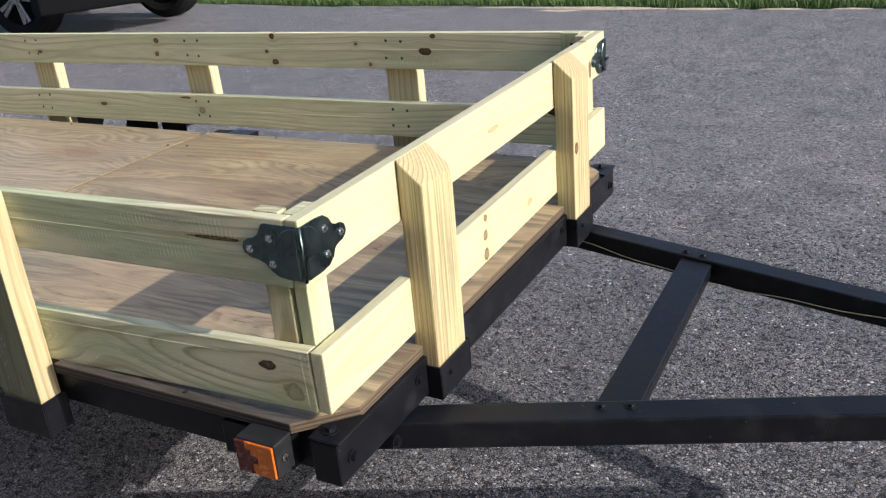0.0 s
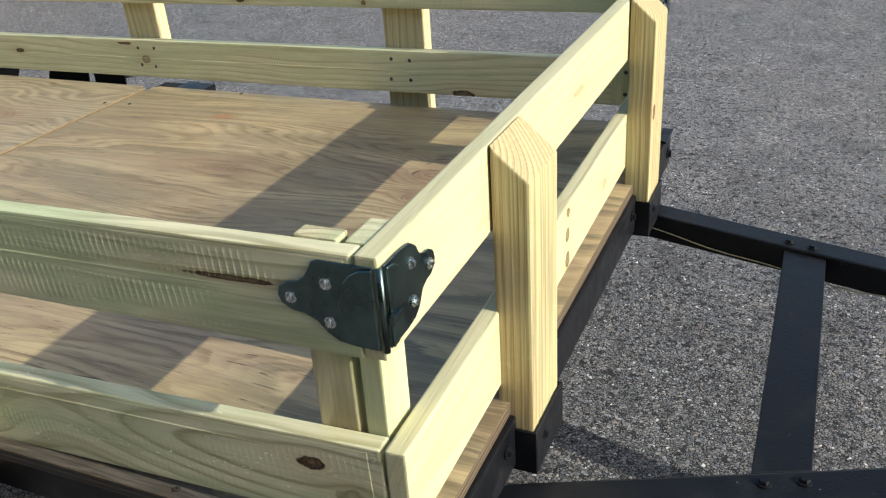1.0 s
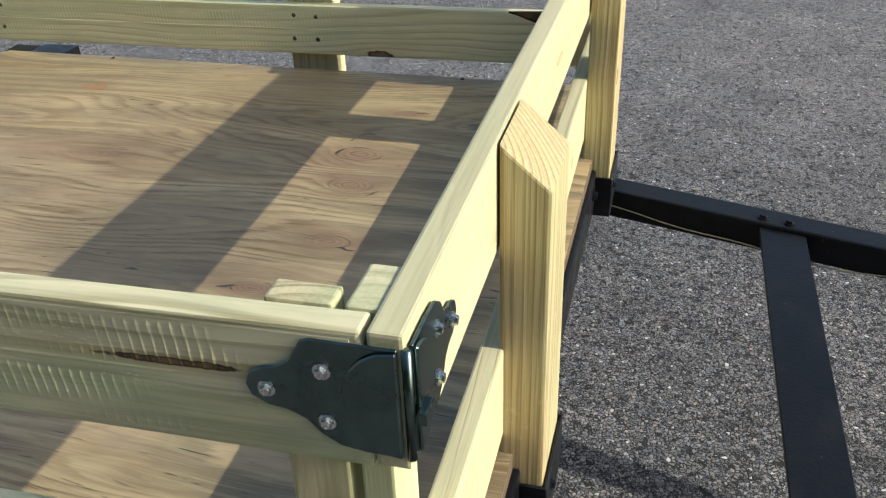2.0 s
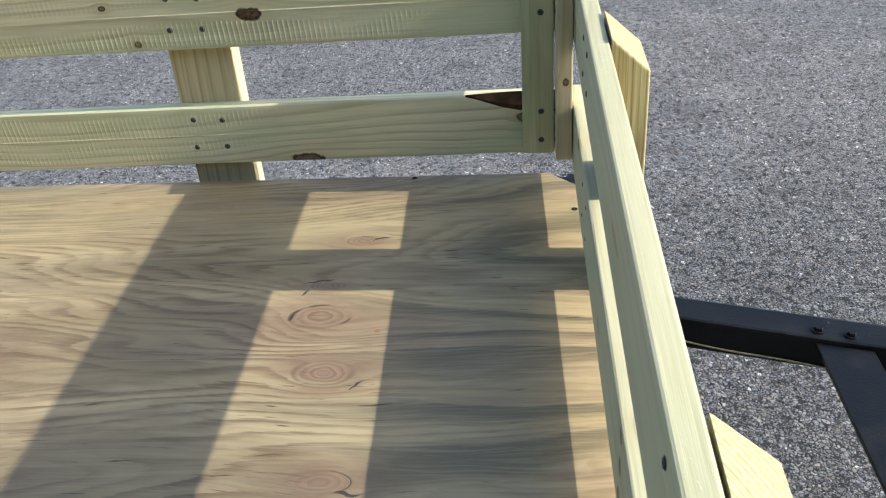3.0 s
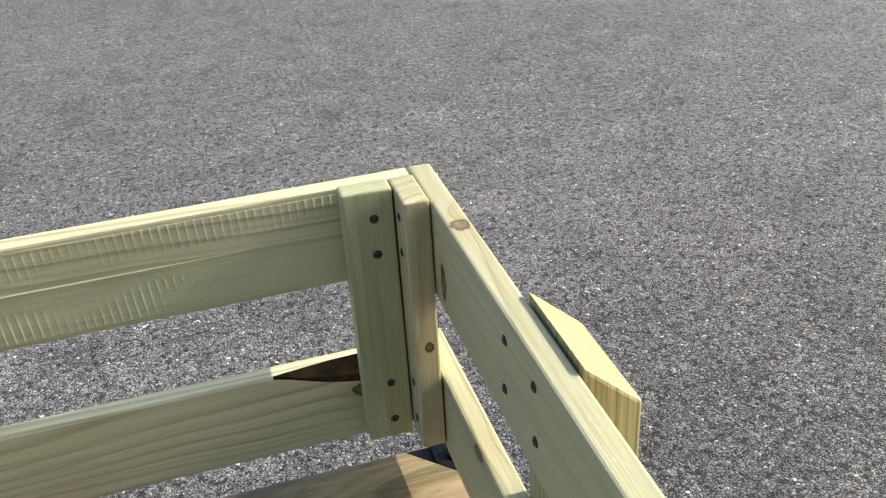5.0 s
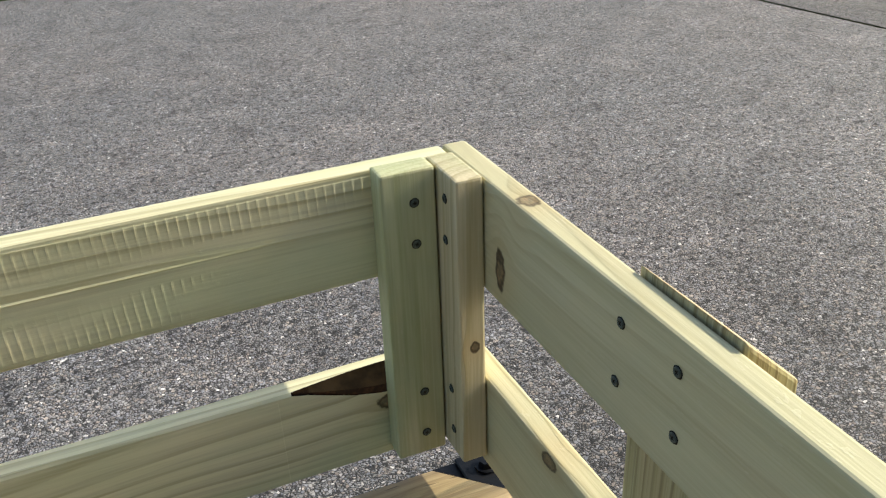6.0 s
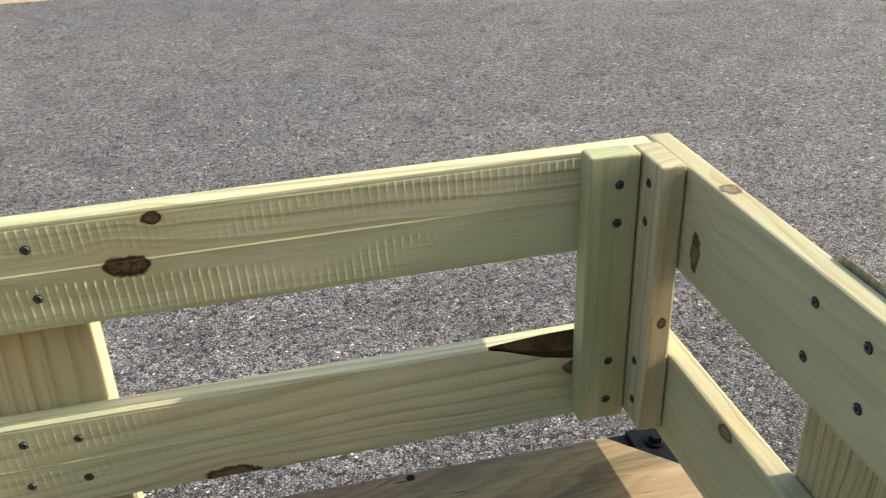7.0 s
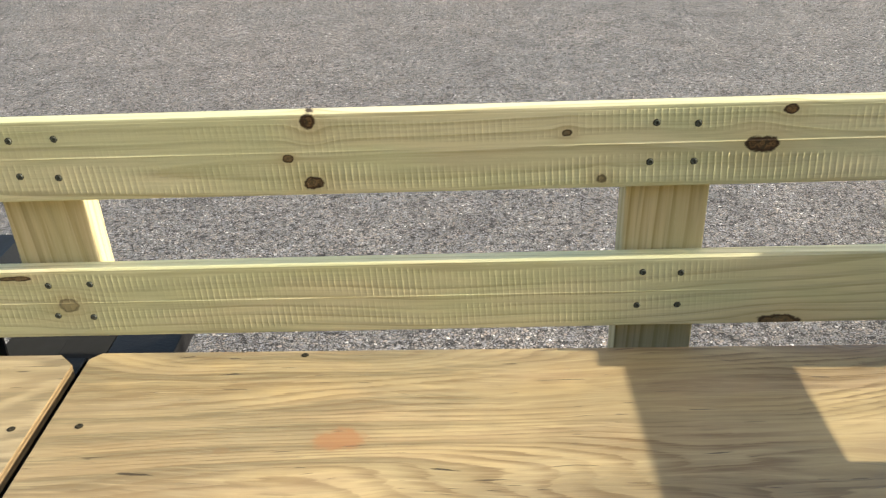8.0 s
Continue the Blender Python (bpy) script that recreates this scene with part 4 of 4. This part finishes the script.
FT, FB = DECK - 0.016, 0.398            # top and underside of the frame
part("front_beam", box(-0.612, -0.570, 0.737, 1.866, FB, FT, 0.003), STEEL, trailer)
part("side_beam", channel(-1.752, -0.6122, 0.758, 0.798, FB, FT, "+y"), STEEL, trailer)
part("side_beam", channel(-1.752, -0.6122, 1.825, 1.866, FB, FT, "-y"), STEEL, trailer)
part("side_beam", channel(-2.95, -1.772, 0.758, 0.798, FB, FT - 0.002, "+y"), STEEL, trailer)
part("side_beam", channel(-2.95, -1.772, 1.825, 1.866, FB, FT - 0.002, "-y"), STEEL, trailer)
for x in (-1.752, -1.812, -2.95):
    part("crossmember", channel(x, x + 0.04, 0.800, 1.823, FB, FT - 0.025, "+x"), STEEL, trailer)
for x in (-1.16, -2.36):
    part("crossmember", channel(x, x + 0.04, 0.800, 1.823, FB + 0.01, FT - 0.003, "+x"), STEEL, trailer)
for s, y in ((-1, 0.737), (1, 1.866)):
    part("corner_gusset", prism([(-0.614, y), (-0.566, y), (-0.566, y - s * 0.075), (-0.614, y - s * 0.045)], (FT + 0.0005, FT + 0.0045), "z", 0.001), STEEL, trailer)
    fix(BOLT, trailer, (-0.592, y - s * 0.022, FT + 0.0045), "+z", 20, "bolt")
    fix(BOLT, trailer, (-0.570, y - s * 0.03, FB + 0.03), "+x", 10, "bolt")


def pocket(x0, x1, y0, y1, z0, z1):
    """An open-topped sleeve that holds a stake."""
    t = 0.003
    bm = box(x0 - t, x1 + t, y0 - t, y0, z0, z1, 0.0008, 1)
    for b in ((x0 - t, x1 + t, y1, y1 + t), (x0 - t, x0, y0, y1), (x1, x1 + t, y0, y1)):
        box(*b, z0, z1, 0.0008, 1, bm)
    return part("stake_pocket", bm, STEEL, trailer)


for yc, zt, off in ((1.0195, 0.447, 0.0035), (1.607, 0.452, 0.0025)):
    p = pocket(GATE_OUT + off - 0.0015, GATE_OUT + off + 0.0395, yc - 0.0455, yc + 0.0455, 0.392, zt)
    fix(BOLT, p, (GATE_OUT + off + 0.0425, yc - 0.02, zt - 0.022), "+x", 0, "bolt").scale = (0.5, 0.5, 0.5)
    fix(BOLT, trailer, (-0.5697, yc - 0.075, FB + 0.04), "+x", 15, "bolt").scale = (0.8, 0.8, 0.8)
for xc in (-1.151, -2.45):
    pocket(xc - 0.0455, xc + 0.0455, NEAR_OUT - 0.0415, NEAR_OUT + 0.0005, 0.355, 0.415)
    pocket(xc + 0.035 - 0.0455, xc + 0.035 + 0.0455, FAR_OUT - 0.0005, FAR_OUT + 0.0415, 0.355, 0.425)


def beam(a, b, width, z0, z1, name):
    """A straight tube between two plan points, along its middle line."""
    a, b = Vector((*a, 0)), Vector((*b, 0))
    d = b - a
    bm = box(0, d.length, -width / 2, width / 2, z0, z1, 0.004, 2)
    return part(name, bm, STEEL, trailer, "", Matrix.Translation(a) @ pose(0, 0, 0, 0, 0, math.degrees(math.atan2(d.y, d.x))))


TB, TT = 0.354, 0.3975                  # underside and top of the tongue
beam((-0.75, 1.709), (0.46, 1.376), 0.046, TB, TT, "tongue_beam")
beam((-0.75, 0.840), (0.46, 1.348), 0.050, TB, TT, "tongue_beam")
part("tongue_brace", prism([(-0.343, 1.582), (-0.283, 1.567), (-0.277, 1.072), (-0.336, 1.048)], (TT - 0.012, TT - 0.006), "z", 0.001), STEEL, trailer)
part("tongue_brace_lip", prism([(-0.285, 1.566), (-0.283, 1.566), (-0.277, 1.072), (-0.279, 1.072)], (TT - 0.03, TT - 0.0125), "z"), STEEL, trailer)
for x, y in ((-0.337, 1.588), (-0.303, 1.578), (-0.322, 1.028), (-0.284, 1.044)):
    fix(BOLT, trailer, (x, y, TT), "+z", 25, "bolt").scale = (0.75, 0.75, 0.7)
fix(BOLT, trailer, (-0.575, 0.875, TT - 0.022), "+x", 15, "bolt")

# wire along the far tongue beam
curve = bpy.data.curves.new("wire", "CURVE")
curve.dimensions, curve.bevel_depth, curve.bevel_resolution = "3D", 0.0011, 2
line = curve.splines.new("NURBS")
line.points.add(24)
for i, p in enumerate(line.points):
    x = -0.62 + 0.92 * i / 24
    y = 1.709 - (x + 0.75) * 0.2752 - 0.0262
    p.co = (x, y, 0.364 + 0.009 * math.sin(9.5 * x + 1.0) + 0.003 * math.sin(31 * x), 1)
line.use_endpoint_u, line.order_u = True, 4
curve.materials.append(WIRE)
wire = new("wire", curve)
wire.parent = trailer

# side marker light
marker = part("marker_light", box(-0.703, -0.640, 0.7015, 0.7365, 0.417, 0.468, 0.003), GREY_PLASTIC, trailer, "dark box with an amber reflector lens")
step_line = [(-0.686, 0.466), (-0.686, 0.456), (-0.678, 0.455), (-0.678, 0.447), (-0.668, 0.446), (-0.668, 0.435), (-0.677, 0.434), (-0.677, 0.426), (-0.674, 0.418)]
part("lens", prism([(-0.642, 0.418), (-0.642, 0.466)] + step_line, (0.6975, 0.7013), "y", 0.0006), AMBER, marker, "bright amber lens")
part("lens", prism([(-0.703, 0.466), (-0.703, 0.418)] + [(p - 0.0008, q) for p, q in step_line[::-1]], (0.6980, 0.7013), "y", 0.0006), AMBER_DARK, marker, "dark red-brown lens")
fix(PAN, marker, (-0.638, 0.716, 0.442), "+x", 0)
part("marker_bracket", box(-0.76, -0.645, 0.737, 0.7575, 0.405, 0.455, 0.002), STEEL, trailer)


def wheel(at, r, width, name="wheel"):
    w = part(name, rod(r, (0, -width / 2, 0), (0, width / 2, 0), 36), RUBBER, trailer, "", at)
    part("rim", rod(r * 0.55, (0, -width / 2 - 0.004, 0), (0, width / 2 + 0.004, 0), 28), plain("white_rim", (0.6, 0.6, 0.6), 0.4), w)
    return w


for s, y in ((-1, 0.737), (1, 1.866)):
    wheel(Matrix.Translation((-2.16, y + s * 0.115, 0.205)), 0.205, 0.11)
    ya, yb = sorted((y + s * 0.022, y + s * 0.20))
    arch = [(-2.47, 0.36), (-2.38, 0.52), (-1.92, 0.52), (-1.89, 0.47)]
    inner = [(-1.894, 0.468), (-1.923, 0.515), (-2.376, 0.515), (-2.465, 0.36)]
    fender = part("fender", prism(arch + inner, (ya, yb), "y", 0.0), STEEL, trailer)
    part("skirt", prism([(-2.15, 0.40), (-2.10, 0.515), (-1.985, 0.515), (-2.0, 0.40)], tuple(sorted((y + s * 0.017, y + s * 0.0215))), "y", 0.0), FLAT_BLACK, fender)
    part("fold_plate", box(-1.755, -1.675, min(y + s * 0.004, y + s * 0.10), max(y + s * 0.004, y + s * 0.10), 0.425, 0.452, 0.001), STEEL, trailer)
    # flat black strip, added so the gap beside the fender looks dark
    part("dark_strip", box(-1.97, -1.875, min(y + s * 0.017, y + s * 0.0215), max(y + s * 0.017, y + s * 0.0215), 0.40, 0.485, 0.001), FLAT_BLACK, trailer)
# flat black fillers, added to make the gap by the fold dark
for s, y in ((-1, 0.737), (1, 1.866)):
    part("dark_block", box(-1.815, -1.757, min(y + s * 0.004, y + s * 0.09), max(y + s * 0.004, y + s * 0.09), 0.388, 0.451, 0.001), FLAT_BLACK, trailer)
    part("dark_filler", box(-1.95, -1.775, min(y + s * 0.004, y + s * 0.21), max(y + s * 0.004, y + s * 0.21), 0.36, 0.385, 0.001), FLAT_BLACK, trailer)
part("axle", box(-2.185, -2.135, 0.64, 1.96, 0.18, 0.23, 0.004), STEEL, trailer)
part("tongue_jack", rod(0.02, (0.40, 1.345, 0.0), (0.40, 1.345, TB), 16), STEEL, trailer)


# ---- ground ----
def sheet(name, outline, z, mat, label, category, kind="structure"):
    bm = bmesh.new()
    f = bm.faces.new([bm.verts.new((x, y, z)) for x, y in outline])
    bmesh.ops.recalc_face_normals(bm, faces=[f])
    if f.normal.z < 0:
        f.normal_flip()
    ob = part(name, bm, mat)
    return tagged(ob, label, category, "", kind)


GRASS = soil("turf", (0.030, 0.060, 0.012), (0.075, 0.125, 0.028), 9.0)
SAND = soil("sand", (0.42, 0.33, 0.22), (0.62, 0.52, 0.38), 30.0)
DRIVE = asphalt("drive_asphalt", 2.0)
ROAD = asphalt("road_asphalt", 1.3)
sheet("ground", [(-600, -600), (600, -600), (600, 600), (-600, 600)], -0.03, GRASS, "green lawn beyond the driveway", "ground")
def verge(x):
    return 6.76 + max(0.0, -1.0 - x) * 0.082


edge = [(-30 + 0.12 * i, verge(-30 + 0.12 * i) + 0.05 * math.sin(1.7 * i * 0.12) + 0.035 * noise.noise((i * 0.31, 2.0, 0.0)) + 0.05 * noise.noise((i * 0.07, 5.0, 0.0))) for i in range(int((30 + 1.95) / 0.12) + 1)]
def seam_x(y):
    return 2.31 - 0.12 * (y - 4.05)


sheet("driveway", [(-30, -25), (seam_x(-25) - 0.017, -25), (seam_x(6.8) - 0.017, 6.8)] + edge[::-1], 0.0, DRIVE, "speckled grey asphalt driveway", "driveway")
sheet("road", [(seam_x(-25) + 0.019, -25), (30, -25), (30, 6.9), (seam_x(6.9) + 0.019, 6.9)], -0.004, ROAD, "darker asphalt road beyond the driveway joint", "road")
sheet("joint", [(seam_x(-25) - 0.03, -25), (seam_x(-25) + 0.03, -25), (seam_x(6.8) + 0.03, 6.8), (seam_x(6.8) - 0.03, 6.8)], -0.014, RUBBER, "dark joint between driveway and road", "joint")

# unseen wall, added to cut the sky light on the near side
BLOCKER = soil("dark_blocker", (0.030, 0.041, 0.024), (0.055, 0.068, 0.042), 6.0)
tagged(part("sky_blocker", box(-22, 9, -5.4, -5.2, -0.03, 5.0, 0.01), BLOCKER), "unseen dark wall added to hold off sky light", "wall", "", "structure")

rng = np.random.default_rng(4)


def sand_patch(x, y, rx, ry):
    bm = bmesh.new()
    ring = []
    for i in range(28):
        a = 2 * math.pi * i / 28
        q = 1 + 0.45 * noise.noise((2 * math.cos(a) + x, 2 * math.sin(a) + y, x))
        ring.append(bm.verts.new((rx * q * math.cos(a), ry * q * math.sin(a), 0.0015)))
    mid = bm.verts.new((0, 0, 0.009))
    for i in range(28):
        bm.faces.new((ring[i], ring[(i + 1) % 28], mid))
    return tagged(part("sand_patch", bm, SAND, None, "", Matrix.Translation((x, y, 0))), "pale sand washed onto the driveway's edge", "sand", "sand patches", "stuff")


for x, d, rx, ry in ((-2.55, -0.17, 0.16, 0.05), (-2.10, -0.06, 0.40, 0.05), (-1.45, -0.03, 0.25, 0.04), (-0.9, -0.02, 0.16, 0.03), (-3.1, -0.05, 0.25, 0.03), (-0.45, -0.02, 0.12, 0.03), (-2.4, -0.02, 0.5, 0.05), (0.1, -0.02, 0.1, 0.02)):
    sand_patch(x, verge(x) + d, rx, ry)


def grass(n, x0, x1, depth):
    """Short blades, three corners each, bent at random."""
    x = rng.uniform(x0, x1, n)
    y = 6.78 + np.maximum(0.0, -1.0 - x) * 0.082 + depth * rng.random(n) ** 1.5
    h, w, a = rng.uniform(0.05, 0.12, n), rng.uniform(0.004, 0.009, n), rng.uniform(0, 6.28, n)
    lx, ly = rng.normal(0, 0.03, n), rng.normal(0, 0.03, n)
    base = np.full(n, -0.03)
    v = np.empty((n, 3, 3))
    v[:, 0] = np.stack([x - w * np.cos(a), y - w * np.sin(a), base], 1)
    v[:, 1] = np.stack([x + w * np.cos(a), y + w * np.sin(a), base], 1)
    v[:, 2] = np.stack([x + lx, y + ly, base + h], 1)
    me = bpy.data.meshes.new("grass")
    me.from_pydata(v.reshape(-1, 3).tolist(), [], np.arange(3 * n).reshape(-1, 3).tolist())
    m, nt, bsdf = material("grass_blade")
    geo = nt.nodes.new("ShaderNodeNewGeometry")
    nt.links.new(mix(nt, geo.outputs["Random Per Island"], (0.032, 0.075, 0.011), (0.095, 0.16, 0.033)), bsdf.inputs["Base Color"])
    put(nt, bsdf.inputs["Roughness"], 0.6)
    me.materials.append(m)
    return tagged(new("grass", me), "short green grass along the driveway", "grass", "", "stuff")


grass(60000, -13, 3, 2.6)


# ---- the parked car ----
PAINT = plain("car_paint", (0.008, 0.008, 0.010), 0.35, 0.0, 5, 0.8, 0.15)
ALLOY = plain("alloy", (0.42, 0.43, 0.45), 0.25, 1.0, 60, 0.8)
TRIM = plain("car_trim", (0.006, 0.006, 0.007), 0.8, 0.0, 80, 0.6, 0.08)
PANE = plain("car_glass", (0.01, 0.012, 0.013), 0.04, 0.0, 5)
left_front, right_front = Vector((-6.49, 6.56)), Vector((-7.06, 5.42))
across = (left_front - right_front).normalized()
mid = (left_front + right_front) / 2
car = thing("car", "black off-road car with alloy wheels turned aside on the driveway", "car",
            Matrix.Translation((mid.x, mid.y, 0)) @ pose(0, 0, 0, 0, 0, math.degrees(math.atan2(-across.x, across.y))))


def car_wheel(x, y, steer, outside):
    r, w = 0.37, 0.25
    own = bmesh.new()
    prof = [(0.245, -w / 2 + 0.02), (0.30, -w / 2), (0.345, -w / 2 + 0.012), (r, -w / 2 + 0.05), (r, w / 2 - 0.05), (0.345, w / 2 - 0.012), (0.30, w / 2), (0.245, w / 2 - 0.02)]
    rings = [[own.verts.new((q * math.cos(2 * math.pi * i / 40), d, q * math.sin(2 * math.pi * i / 40))) for q, d in prof] for i in range(40)]
    for i in range(40):
        for k in range(8):
            own.faces.new((rings[i][k], rings[i][(k + 1) % 8], rings[(i + 1) % 40][(k + 1) % 8], rings[(i + 1) % 40][k]))
    bmesh.ops.recalc_face_normals(own, faces=own.faces[:])
    wheel_ob = part("wheel", own, RUBBER, car, "", Matrix.Translation((x, y, r)) @ pose(0, 0, 0, 0, 0, steer))
    s = 1 if outside > 0 else -1
    barrel = rod(0.243, (0, -w / 2 + 0.03, 0), (0, w / 2 - 0.03, 0), 32)
    part("barrel", barrel, TRIM, wheel_ob)
    for i in range(5):
        for e in (-0.13, 0.13):
            arm = 2 * math.pi * i / 5 + e
            spoke = prism([(0.04, -0.018), (0.235, -0.022), (0.235, 0.022), (0.04, 0.018)], tuple(sorted((s * (w / 2 - 0.028), s * (w / 2 - 0.008)))), "y", 0.004)
            part("spoke", spoke, ALLOY, wheel_ob, "", pose(0, 0, 0, 0, math.degrees(arm), 0))
    part("hub", rod(0.06, (0, s * (w / 2 - 0.04), 0), (0, s * (w / 2 - 0.004), 0), 20), ALLOY, wheel_ob)
    return wheel_ob


half = (left_front - right_front).length / 2
for x, y, steer in ((0.0, half, 31.6), (0.0, -half, 31.6), (-2.6, half, 0), (-2.6, -half, 0)):
    car_wheel(x, y, steer, y)
body = prism([(-3.35, 0.52), (-3.05, 0.50), (-3.0, 0.86), (-2.2, 0.86), (-2.15, 0.50), (-0.48, 0.48), (-0.44, 0.86), (0.44, 0.88), (0.50, 0.62), (0.62, 0.62), (0.66, 1.05), (-0.45, 1.15), (-0.95, 1.72), (-3.2, 1.74), (-3.38, 1.1)], (-half - 0.02, half + 0.02), "y", 0.05, None, 3)
part("body", body, PAINT, car)
part("bumper", box(0.55, 0.80, -half - 0.08, half + 0.08, 0.25, 0.68, 0.03, 3), TRIM, car)
part("skid_plate", prism([(0.66, 0.26), (0.70, 0.40), (0.1, 0.40), (0.1, 0.24)], (-half + 0.12, 0.22), "y", 0.01), TRIM, car)
part("front_axle", rod(0.05, (0, -half + 0.1, 0.37), (0, half - 0.1, 0.37), 14), TRIM, car)
part("underbody", box(-3.2, 0.5, -half + 0.25, half - 0.25, 0.40, 0.50, 0.02), TRIM, car)
part("windscreen", prism([(-0.50, 1.17), (-0.49, 1.18), (-0.94, 1.69), (-0.95, 1.68)], (-half + 0.12, half - 0.12), "y"), PANE, car)
for s in (-1, 1):
    part("headlight", rod(0.10, (0.655, s * (half - 0.22), 0.88), (0.675, s * (half - 0.22), 0.88), 24), BRIGHT, car)
    part("side_window", box(-3.0, -1.0, s * (half + 0.021) - 0.003, s * (half + 0.021) + 0.003, 1.2, 1.6, 0.002), PANE, car)
